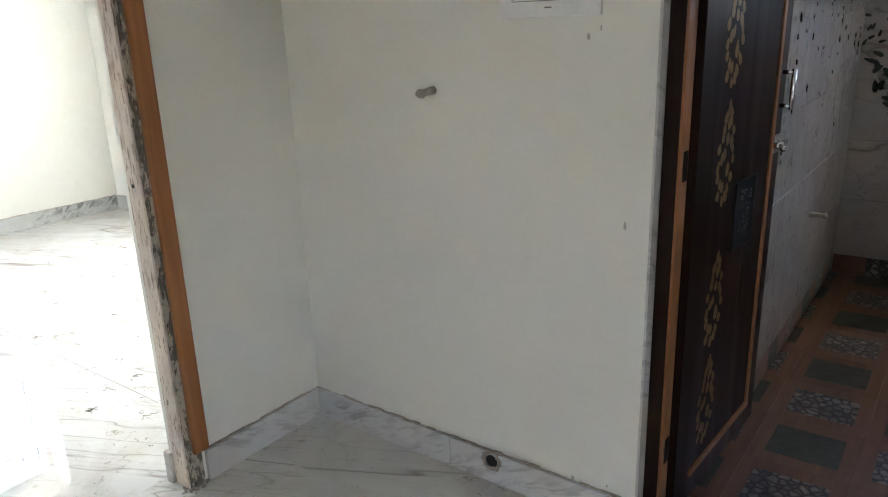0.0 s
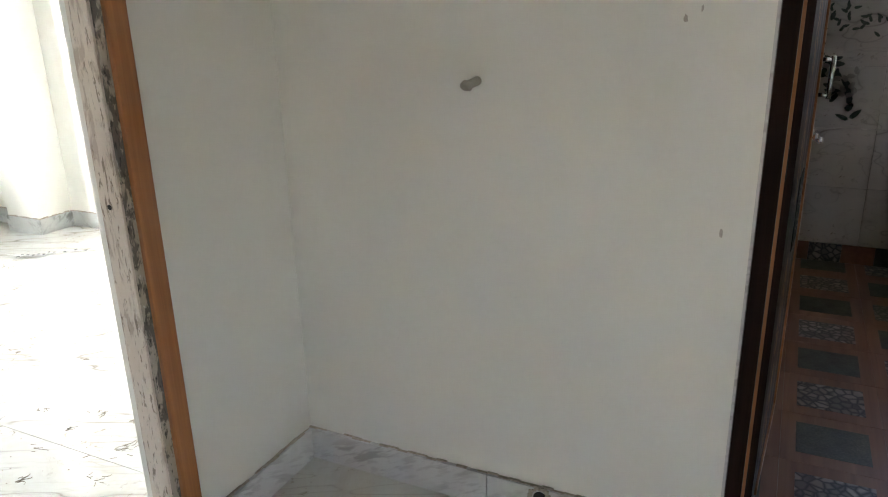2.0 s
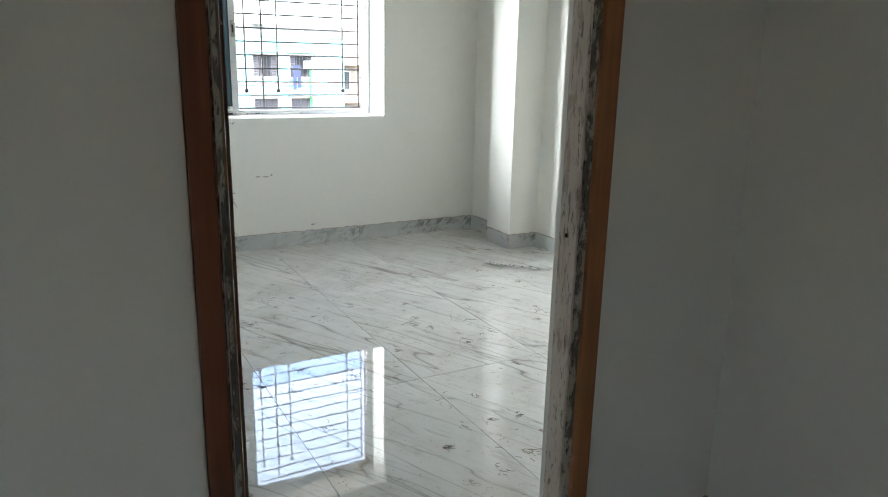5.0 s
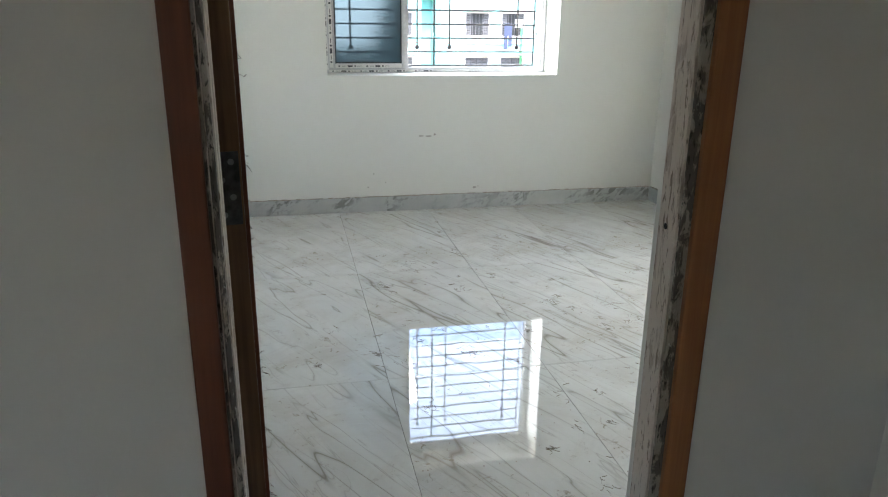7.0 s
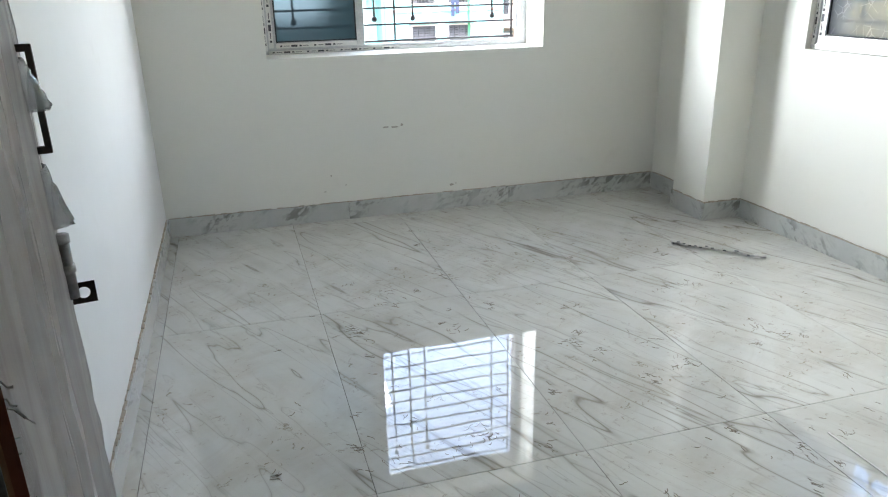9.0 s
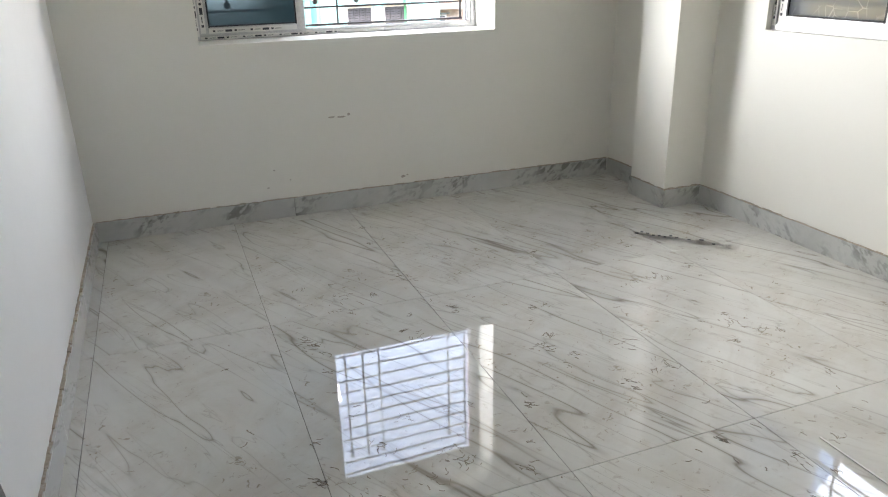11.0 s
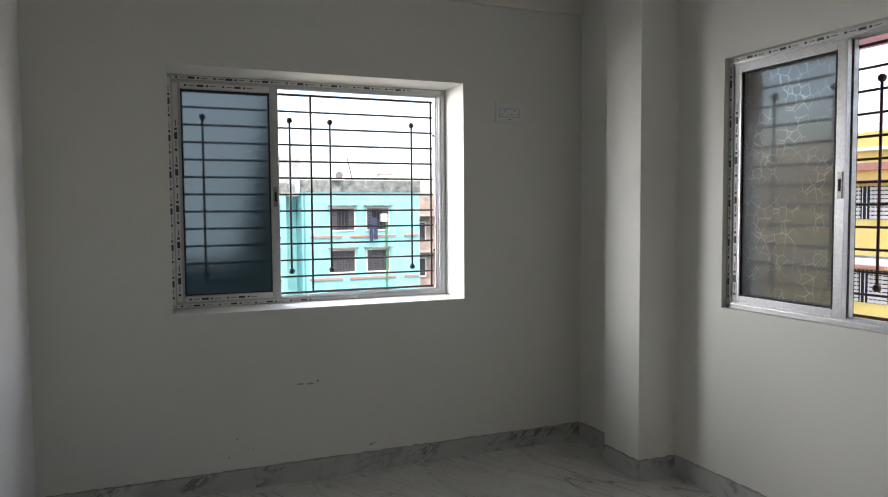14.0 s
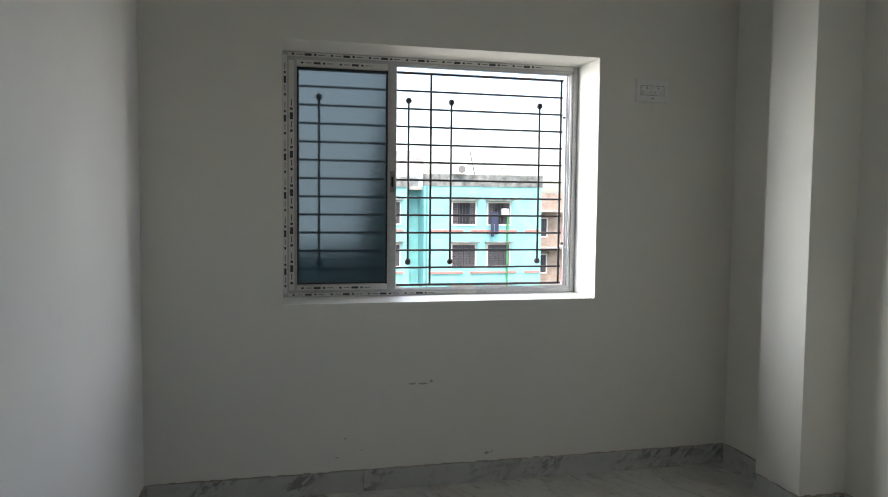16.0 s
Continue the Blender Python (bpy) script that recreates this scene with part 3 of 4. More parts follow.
def petals(bm, cx, z0, z1, count, wide, y):
    for i in range(count):
        f = i / count
        z = z0 + (z1 - z0) * f
        spread = wide * math.sin(math.pi * min(1, 0.15 + 0.85 * f))
        x = cx + spread * math.sin(i * 2.4) + 0.012 * f
        tilt = 0.5 * math.sin(i * 2.4) + random.uniform(-0.25, 0.25)
        lng, wid = random.uniform(0.014, 0.020), random.uniform(0.010, 0.014)
        vs = []
        for k in range(8):
            a = 2 * math.pi * k / 8
            u, v = wid * math.cos(a) * (1 - 0.25 * math.sin(a)), lng * math.sin(a)
            vs.append(bm.verts.new((x + u * math.cos(tilt) - v * math.sin(tilt), y, z + u * math.sin(tilt) + v * math.cos(tilt))))
        bm.faces.new(vs[::-1])


for z0 in (0.165, 0.465, 0.855, 1.150, 1.53):
    bm = bmesh.new()
    petals(bm, 0.165, z0, z0 + 0.25, 27, 0.056, -0.0012)
    bmesh.ops.solidify(bm, geom=bm.faces[:], thickness=0.001)
    part("leaf_inlay", bm, GOLD, door2, "gold leaf-spray inlay")
bm = bmesh.new()
for z in (1.05, 1.145):
    rod(bm, (0.605, 0.0, z), (0.605, -0.030, z), 0.006)
rod(bm, (0.605, -0.030, 1.04), (0.605, -0.030, 1.155), 0.007, 12)
part("handle", bm, CHROME, door2, "chrome pull handle", True)
bm = bmesh.new()
bx(bm, 0.575, 0.632, -0.004, 0.001, 0.913, 0.968, bevel=0.001)
rod(bm, (0.560, -0.014, 0.938), (0.647, -0.014, 0.938), 0.008, 12)
ball(bm, (0.590, -0.025, 0.928), 0.010)
part("latch", bm, CHROME, door2, "chrome sliding latch", True)

# ---- windows ----
PRINT_RUN = [(0.00, 0.012, 0.009), (0.022, 0.030, 0.003), (0.062, 0.034, 0.011), (0.108, 0.012, 0.009), (0.128, 0.032, 0.003)]


def rail(name, bm_box, parent, material=ALU, label="", bevel=0.002):
    bm = bmesh.new()
    bx(bm, *bm_box, bevel=bevel)
    return part(name, bm, material, parent, label)


def prints(parent, to_world, length, every=0.19, tall=1.0):
    """Illegible dark print repeated along a tape: bars only."""
    bm = bmesh.new()
    u = 0.02
    while u < length - 0.16:
        for du, w, h in PRINT_RUN:
            lo, hi = to_world(u + du, -h * tall / 2), to_world(u + du + w, h * tall / 2)
            c = [sorted((lo[i], hi[i])) for i in range(3)]
            bx(bm, *c[0], *c[1], *c[2])
        u += every
    return part("tape_print", bm, INK, parent, "dark print on the protective tape")


def sliding_window(name, at, turn, width, z0, z1, sash, glass, label, stack, tape_all):
    """Local x along the wall from the corner, y outwards, z up. A track frame and sashes slid to the first side."""
    w = thing(name, at, label, "window", kind="structure", turn=turn)
    f, d = 0.028, 0.075
    fr = rail("frame_side", (0, f, 0, d, z0, z1), w)
    rail("frame_side", (width - f, width, 0, d, z0, z1), w)
    top = rail("frame_head", (f, width - f, 0, d, z1 - f, z1), w)
    bot = rail("frame_sill", (f, width - f, 0, d, z0, z0 + f * 0.8), w)
    for k in range(stack + 1):
        y = 0.006 + k * (d - 0.012) / stack
        for zz in (z0 + f * 0.8, z1 - f - 0.010):
            rail("track", (f, width - f, y - 0.0015, y + 0.0015, zz, zz + 0.010), w, ALU, "", 0)
        rail("track", (width - f - 0.012, width - f, y - 0.0015, y + 0.0015, z0 + 0.03, z1 - 0.03), w, ALU, "", 0)
    rail("tape", (f * 0.15, f * 0.85, -0.0012, 0.0, z0 + 0.02, z1 - 0.02), fr, TAPE, "white protective tape", 0)
    prints(fr, lambda u, v: (f * 0.5 + v, -0.0016 if v < 0 else -0.0011, z0 + 0.03 + u), z1 - z0 - 0.06, 0.19)
    rail("tape", (f, width - f, -0.0012, 0.0, z1 - f * 0.85, z1 - f * 0.15), top, TAPE, "white protective tape", 0)
    prints(top, lambda u, v: (f + u, -0.0016 if v < 0 else -0.0011, z1 - f * 0.5 + v), width - 0.1, 0.19)
    rail("tape", (f, width * (0.62 if tape_all else 0.0) + f + 0.01, -0.0012, 0.0, z0 + f * 0.1, z0 + f * 0.7), bot, TAPE, "white protective tape", 0)
    if tape_all:
        prints(bot, lambda u, v: (f + u, -0.0016 if v < 0 else -0.0011, z0 + f * 0.4 + v), width * 0.6, 0.19, 0.8)
    s = 0.046
    for k in range(stack):
        y0 = 0.008 + k * (d - 0.012) / stack
        y1 = y0 + (d - 0.012) / stack - 0.006
        x0, x1 = f - 0.002 + 0.004 * k, f + sash + 0.006 * k
        za, zb = z0 + f * 0.8 + 0.002, z1 - f - 0.004
        st = rail("sash_stile", (x0, x0 + s, y0, y1, za, zb), w)
        rs = rail("sash_stile", (x1 - s, x1, y0, y1, za, zb), w)
        tr = rail("sash_rail", (x0 + s, x1 - s, y0, y1, zb - s * 0.9, zb), w)
        br = rail("sash_rail", (x0 + s, x1 - s, y0, y1, za, za + s * 0.85), w)
        for box in ((x0 + s, x0 + s + 0.007, za + s * 0.8, zb - s * 0.85), (x1 - s - 0.007, x1 - s, za + s * 0.8, zb - s * 0.85)):
            rail("gasket", (box[0], box[1], y0 - 0.001, y1, box[2], box[3]), w, RUBBER, "", 0)
        for box in ((za + s * 0.85, za + s * 0.85 + 0.007), (zb - s * 0.9 - 0.007, zb - s * 0.9)):
            rail("gasket", (x0 + s + 0.007, x1 - s - 0.007, y0 - 0.001, y1, box[0], box[1]), w, RUBBER, "", 0)
        ym = (y0 + y1) / 2
        if k == 0:
            pane = rail("pane", (x0 + s + 0.006, x1 - s - 0.006, ym - 0.002, ym + 0.002, za + s * 0.85 + 0.006, zb - s * 0.9 - 0.006), w, glass, "obscured glass pane", 0)
            if tape_all:
                for host, place, ln in ((br, lambda u, v: (x0 + s + u, y0 - (0.0016 if v < 0 else 0.0011), za + s * 0.42 + v), x1 - x0 - 2 * s),
                                        (tr, lambda u, v: (x0 + s + u, y0 - (0.0016 if v < 0 else 0.0011), zb - s * 0.45 + v), x1 - x0 - 2 * s)):
                    rail("tape", (x0 + s, x1 - s, y0 - 0.0012, y0, *((za + s * 0.12, za + s * 0.72) if host is br else (zb - s * 0.78, zb - s * 0.15))), host, TAPE, "white protective tape", 0)
                    prints(host, place, ln + 0.06, 0.19)
            rail("tape", (x0 + s * 0.15, x0 + s * 0.7, y0 - 0.0012, y0, za + 0.01, zb - 0.01), st, TAPE, "white protective tape", 0)
            prints(st, lambda u, v: (x0 + s * 0.42 + v, y0 - (0.0016 if v < 0 else 0.0011), za + 0.02 + u), zb - za - 0.05, 0.19, 1.4)
            mid = (za + zb) / 2
            lock = rail("latch", (x1 - s * 0.72, x1 - s * 0.2, y0 - 0.004, y0, mid - 0.075, mid + 0.035), rs, STEEL, "recessed sash latch")
            # black piece on the latch, coloured as the shade in its slot
            rail("latch_slot", (x1 - s * 0.58, x1 - s * 0.34, y0 - 0.0055, y0 - 0.003, mid - 0.045, mid + 0.005), rs, BLACK, "", 0.0005)
    return w


def grille(name, at, turn, width, z0, z1, rods, bars, material, label, n):
    g = thing(name, at, label, "window grille", turn=turn)
    for i in range(n + 1):
        z = z0 + (z1 - z0) * i / n
        bm = bmesh.new()
        rod(bm, (0, 0, z), (width, 0, z), 0.0055 if 0 < i < n else 0.007, 8)
        part("bar", bm, material, g, smooth=True)
    for x in bars:
        bm = bmesh.new()
        bx(bm, x - 0.006, x + 0.006, -0.009, -0.004, z0, z1, bevel=0.001)
        part("upright", bm, material, g)
    lo, hi = z0 + 0.125, z1 - 0.145
    for x in rods:
        bm = bmesh.new()
        rod(bm, (x, -0.007, lo), (x, -0.007, hi), 0.006, 8)
        for z in (lo, hi):
            ball(bm, (x, -0.007, z), 0.017)
        part("ball_rod", bm, material, g, "iron rod with ball ends", True)
    for z in (z0 + 0.22, z1 - 0.2):
        for x, e in ((0.0, -0.025), (width, 0.025)):
            bm = bmesh.new()
            rod(bm, (x, 0, z), (x + e, 0, z), 0.007, 8)
            part("lug", bm, material, g)
    return g


WF = BN + 0.265
sliding_window("window_1", (W1[0], WF, 0), 0.0, W1[1] - W1[0], W1[2], W1[3], 0.545, BLUE_GLASS,
               "aluminium sliding window with frosted blue glass slid half open", 2, True)
grille("window_grille", (W1[0] + 0.03, BN + 0.362, 0), 0.0, W1[1] - W1[0] - 0.075, 0.955, 2.072, (0.155, 0.620, 0.851, 1.348), (0.006, 0.740, 1.473), IRON,
       "black iron window grille with ball-ended rods", 12)
E2 = BE + 0.030
sliding_window("window_2", (E2, W2[1], 0), -90.0, W2[1] - W2[0], W2[2], W2[3], 0.60, GREY_GLASS,
               "aluminium sliding window with cell-patterned grey glass", 2, False)
grille("window_grille", (BE + 0.165, W2[1] - 0.025, 0), -90.0, W2[1] - W2[0] - 0.05, 0.965, 2.085, (0.13, 0.450, 0.665, 0.98), (0.006, 0.555, 1.104), RUST,
       "dark red iron window grille with ball-ended rods", 12)
PINK = speckled("pink_exterior_paint", (0.66, 0.36, 0.46), (0.54, 0.28, 0.36), 30, 0.8)
structure(block("trim_pink", [(W1[1] - 0.016, W1[1] + 0.0, WF + 0.078, BN + 0.402, W1[2], W1[3])], PINK), "pink painted outer window reveal", "trim")
structure(block("sunshade", (BE + 0.252, BE + 0.72, W2[0] - 0.2, W2[1] + 0.2, 2.20, 2.28), PINK, bevel=0.004), "pale pink concrete sunshade over the window", "sunshade")

# ---- switch plates ----
def switch_plate(name, at, turn, w, h, modules, label):
    """Local x to the right along the wall, y out of the wall towards the room is negative."""
    s = thing(name, at, label, "switch board", turn=turn)
    bm = bmesh.new()
    bx(bm, -w / 2, w / 2, -0.010, 0.0, -h / 2, h / 2, bevel=0.004)
    part("plate", bm, PLASTIC, s)
    iw, ih = w * 0.73, h * 0.42
    GREY = LINE
    for box in ((-iw / 2, iw / 2, ih / 2 - 0.0015, ih / 2), (-iw / 2, iw / 2, -ih / 2, -ih / 2 + 0.0015), (-iw / 2, -iw / 2 + 0.0015, -ih / 2, ih / 2), (iw / 2 - 0.0015, iw / 2, -ih / 2, ih / 2)):
        bm = bmesh.new()
        bx(bm, box[0], box[1], -0.0108, -0.0095, box[2], box[3])
        part("border", bm, GREY, s, "thin grey border")
    u = -iw / 2 + 0.003
    total = sum(k for _, k in modules)
    for kind, k in modules:
        mw = (iw - 0.006) * k / total
        bm = bmesh.new()
        bx(bm, u + 0.0006, u + mw - 0.0006, -0.0135, -0.0095, -ih / 2 + 0.003, ih / 2 - 0.003, bevel=0.001)
        module = part("socket" if kind == "socket" else "rocker", bm, PLASTIC, s)
        c = u + mw / 2
        bm = bmesh.new()
        if kind == "socket":
            bm.free()
            # black discs on the socket stand in for shade in the pin holes
            for dx, dz, r in ((0, 0.25, 0.0035), (-0.3, -0.2, 0.0026), (0.3, -0.2, 0.0026)):
                bm = bmesh.new()
                rod(bm, (c + dx * mw, -0.0132, dz * ih), (c + dx * mw, -0.0139, dz * ih), r, 12)
                part("pin_hole", bm, BLACK, module)
        elif kind == "rocker":
            bx(bm, u + 0.003, u + mw * 0.75, -0.0140, -0.0130, -ih / 2 + 0.0055, -ih / 2 + 0.008)
            part("marker", bm, GREY, module)
        else:
            bm.free()
        u += mw
    if len(modules) > 4:
        bm = bmesh.new()
        bx(bm, -0.0010, 0.0008, -0.0142, -0.0095, -ih / 2, ih / 2)
        part("divider", bm, GREY, s, "thin grey divider")
    bm = bmesh.new()
    bx(bm, -0.009, 0.009, -0.0106, -0.0098, -h * 0.34, -h * 0.315)
    part("badge", bm, GREY, s, "small grey badge")
    return s


LINE = plain("grey_line", (0.16, 0.16, 0.15), 0.5)
switch_plate("switch_board", (HX, 0.984, 1.379), -90.0, 0.264, 0.125, [("socket", 2), ("rocker", 1), ("blank", 1), ("rocker", 1), ("blank", 1), ("rocker", 1), ("rocker", 1)],
             "white plastic switch board with a three-pin socket")
switch_plate("switch_board", (2.584, BN, 1.979), 0.0, 0.182, 0.118, [("socket", 1), ("socket", 1)], "small white socket plate beside the window")

# ---- small things in the hall ----
plug = thing("pipe_plug", (HX, 1.331, 1.143), "grey-brown plastic pipe stub plugged in the wall", "pipe")
bm = bmesh.new()
rod(bm, (0.0, 0, 0), (-0.055, 0.003, -0.006), 0.011, 14, 0.0095)
part("stub", bm, PIPE, plug, smooth=True)
bm = bmesh.new()
bmesh.ops.create_icosphere(bm, subdivisions=2, radius=0.014, matrix=Matrix.Translation((-0.052, 0.003, -0.006)) @ Matrix.Diagonal((0.9, 1.15, 0.9, 1)))
for v in bm.verts:
    v.co += Vector((random.uniform(-1, 1), random.uniform(-1, 1), random.uniform(-1, 1))) * 0.0022
part("cap", bm, PIPE, plug, "crumpled cap")
hole = thing("drain_pipe_end", (HX - 0.013, 1.155, 0.074), "open black drain pipe end broken through the skirting", "pipe")
# flat disc, black for the shade inside the pipe
bm = bmesh.new()
bmesh.ops.create_circle(bm, cap_ends=True, segments=18, radius=0.020, matrix=Matrix.Translation((-0.0015, 0, 0)) @ Matrix.Rotation(radians(-90), 4, "Y"))
part("bore", bm, BLACK, hole, "bore with its inner shade drawn as a black disc")
bm = bmesh.new()
for i in range(26):
    a = 2 * math.pi * i / 26
    r = 0.022 + random.uniform(0, 0.010)
    s = random.uniform(0.003, 0.006)
    bx(bm, -0.003, 0.001, r * math.cos(a) - s, r * math.cos(a) + s, r * math.sin(a) - s, r * math.sin(a) + s)
part("broken_rim", bm, CEMENT, hole, "broken cement rim")

# ---- marks on the bedroom walls ----
SMUDGE = speckled("grey_scuff", (0.56, 0.53, 0.47), (0.38, 0.34, 0.29), 80, 0.9, bump=0.0)
chip = thing("wall_chips", (0, 0, 0), "small grey chips and scuffs in the wall paint", "wall mark", kind="stuff")
bm = bmesh.new()


def blot(bm, cx, cy, cz, w, h, axis):
    vs = []
    for i in range(10):
        a = 2 * math.pi * i / 10
        r = random.uniform(0.55, 1.0)
        u, v = w * r * math.cos(a), h * r * math.sin(a)
        vs.append(bm.verts.new((cx + u, cy, cz + v) if axis == "y" else (cx, cy + u, cz + v)))
    axis_vector = Vector((0, -0.0012, 0)) if axis == "y" else Vector((-0.0012, 0, 0))
    base = bm.faces.new(vs)
    lid = bmesh.ops.extrude_face_region(bm, geom=[base])
    bmesh.ops.translate(bm, vec=axis_vector, verts=[v for v in lid["geom"] if isinstance(v, bmesh.types.BMVert)])
    bmesh.ops.recalc_face_normals(bm, faces=bm.faces[:])


for x, z, w, h in ((1.727, 0.143, 0.020, 0.010), (1.755, 0.150, 0.008, 0.004), (1.345, 0.513, 0.022, 0.006), (1.400, 0.510, 0.030, 0.008), (1.440, 0.520, 0.010, 0.010),
                   (1.02, 0.26, 0.006, 0.005), (0.98, 0.17, 0.010, 0.004), (1.10, 0.20, 0.006, 0.004)):
    blot(bm, x, BN + 0.0004, z, w, h, "y")
for y, z, w, h in ((0.885, 1.272, 0.006, 0.010), (0.855, 1.290, 0.003, 0.008), (0.83, 1.43, 0.012, 0.012), (0.90, 0.105, 0.006, 0.014), (0.80, 0.12, 0.004, 0.006), (0.78, 0.84, 0.004, 0.012)):
    blot(bm, HX + 0.0004, y, z, w, h, "x")
part("scuff", bm, SMUDGE, chip)

# ---- litter on the bedroom floor ----
WRAP = speckled("silver_wrapper", (0.74, 0.73, 0.70), (0.34, 0.33, 0.32), 70, 0.35, 0.3, 0.4)
litter = thing("torn_tape_strip", (2.612, 4.565, 0.0), "crumpled strip of printed window tape on the floor", "litter", turn=-36.0)
bm = bmesh.new()
prev = None
pts = [Vector((i * 0.027 - 0.03, 0.012 * math.sin(i * 1.3) - 0.006 * i, 0.003 + 0.008 * abs(math.sin(i * 1.9)))) for i in range(17)]
for i, p in enumerate(pts):
    wdt = 0.017 if i < 5 else random.uniform(0.006, 0.016)
    pair = (bm.verts.new(p + Vector((0.003 * math.sin(i), wdt, 0.004 * random.random()))), bm.verts.new(p + Vector((0, -wdt, 0.006 * random.random()))))
    if prev:
        bm.faces.new((prev[0], prev[1], pair[1], pair[0]))
    prev = pair
bmesh.ops.solidify(bm, geom=bm.faces[:], thickness=0.0006)
part("strip", bm, WRAP, litter)
for i in range(11):
    p = pts[i if i < 7 else min(16, 2 * i - 7)]
    bm = bmesh.new()
    bx(bm, p.x - 0.006, p.x + random.uniform(0.004, 0.014), p.y - 0.008, p.y + 0.006, p.z + 0.0065, p.z + 0.0078)
    part("print", bm, INK, litter, "dark print on the strip")
bit = thing("foil_scrap", (2.103, 2.90, 0.0), "thin white plastic scrap lying on the floor", "litter")
bm = bmesh.new()
bx(bm, -0.0028, 0.0028, -0.13, 0.125, 0.0, 0.004, bevel=0.0008)
part("strip", bm, TAPE, bit)
dirt = thing("floor_dust", (0, 0, 0), "brown cement crumbs and dust scattered on the tiles", "dirt", kind="stuff")
bm = bmesh.new()
for cx, cy, r, n in ((1.55, 4.75, 0.5, 90), (2.75, 5.25, 0.25, 40), (1.85, 3.55, 0.35, 60), (2.45, 3.75, 0.3, 50), (0.95, 4.25, 0.3, 40), (1.2, 2.7, 0.4, 50), (2.25, 4.2, 0.3, 40), (1.3, 1.5, 0.3, 25), (0.35, 5.2, 0.2, 25)):
    for i in range(n):
        x, y, s = random.gauss(cx, r * 0.5), random.gauss(cy, r * 0.5), random.uniform(0.0005, 0.0016)
        bx(bm, x - s * 1.6, x + s * 1.6, y - s, y + s, -0.0005, s * 0.9, m=Matrix.Translation((x, y, 0)) @ Matrix.Rotation(random.uniform(0, 3), 4, "Z") @ Matrix.Translation((-x, -y, 0)))
part("crumbs", bm, CEMENT, dirt)
bm = bmesh.new()
for i in range(150):
    cx, cy, r = ((1.55, 4.7, 0.55), (2.3, 4.0, 0.6), (1.5, 3.5, 0.6), (0.9, 3.4, 0.5), (2.2, 3.1, 0.5), (1.1, 4.3, 0.4), (1.4, 2.6, 0.5))[i % 7]
    px, py, way, spread = random.gauss(cx, r * 0.5), random.gauss(cy, r * 0.5), random.gauss(-60, 40), random.uniform(0.004, 0.030)
    for j in range(random.choice((1, 1, 2, 4, 6, 9))):
        x, y = random.gauss(px, spread), random.gauss(py, spread)
        if not (0.2 < x < 3.0 and 2.1 < y < 5.5):
            continue
        k = Matrix.Translation((x, y, 0)) @ Matrix.Rotation(radians(random.gauss(way, 25)), 4, "Z")
        wd = random.uniform(0.0004, 0.0013)
        for step in range(random.randint(2, 5)):
            ln = random.uniform(0.003, 0.010)
            bx(bm, -0.0004, ln, -wd, wd, -0.0008, 0.0008, m=k)
            wd *= random.uniform(0.6, 1.1)
            k = k @ Matrix.Translation((ln, 0, 0)) @ Matrix.Rotation(random.uniform(-0.8, 0.8), 4, "Z")
part("mud_streaks", bm, speckled("dried_mud", (0.30, 0.25, 0.19), (0.14, 0.11, 0.08), 90, 0.95), dirt)

# ---- toilet room ----
toilet = thing("toilet", (3.90, 0.02, TZ), "white ceramic pedestal toilet with a closed lid", "toilet")


def loft(bm, rings, seg=24):
    """Stacked ellipses: (z, centre x, half length, half width)."""
    rows = []
    for z, cx, a, b in rings:
        rows.append([bm.verts.new((cx + a * math.cos(2 * math.pi * i / seg), b * math.sin(2 * math.pi * i / seg), z)) for i in range(seg)])
    for r, s in zip(rows, rows[1:]):
        for i in range(seg):
            j = (i + 1) % seg
            bm.faces.new((r[i], r[j], s[j], s[i]))
    bm.faces.new(rows[0][::-1])
    bm.faces.new(rows[-1])


bm = bmesh.new()
loft(bm, [(0.0, -0.02, 0.25, 0.125), (0.03, -0.02, 0.245, 0.12), (0.06, -0.01, 0.20, 0.10), (0.16, 0.0, 0.17, 0.088), (0.24, -0.01, 0.20, 0.11), (0.31, -0.02, 0.25, 0.155), (0.375, -0.02, 0.275, 0.178), (0.395, -0.02, 0.275, 0.178)])
part("bowl", bm, CERAMIC, toilet, smooth=True)
bm = bmesh.new()
loft(bm, [(0.397, -0.02, 0.285, 0.188), (0.403, -0.02, 0.290, 0.192), (0.416, -0.02, 0.290, 0.192), (0.420, -0.02, 0.285, 0.188)])
part("seat", bm, CERAMIC, toilet, smooth=True)
bm = bmesh.new()
loft(bm, [(0.424, -0.01, 0.255, 0.165), (0.430, -0.01, 0.262, 0.172), (0.442, -0.01, 0.250, 0.160), (0.446, -0.01, 0.20, 0.12)])
part("lid", bm, CERAMIC, toilet, smooth=True)
bm = bmesh.new()
bx(bm, 0.27, 0.385, -0.21, 0.17, 1.13, 1.60, bevel=0.02)
rod(bm, (0.33, -0.02, 0.36), (0.33, -0.02, 1.14), 0.016, 12)
part("cistern", bm, CERAMIC, toilet, "white wall-hung plastic cistern")
tap = thing("tap_stub", (3.42, TY1 - 0.011, 0.485), "grey plugged water outlet in the tiled wall", "pipe")
bm = bmesh.new()
rod(bm, (0, 0, 0), (0, -0.06, 0), 0.011, 12)
ball(bm, (0, -0.06, 0), 0.013)
part("stub", bm, PIPE, tap, smooth=True)

LEAF_PRINT = speckled("dark_green_leaf_print", (0.10, 0.12, 0.095), (0.05, 0.065, 0.05), 60, 0.3)
PETAL_PRINT = speckled("pale_flower_print", (0.45, 0.40, 0.36), (0.3, 0.27, 0.24), 60, 0.3)
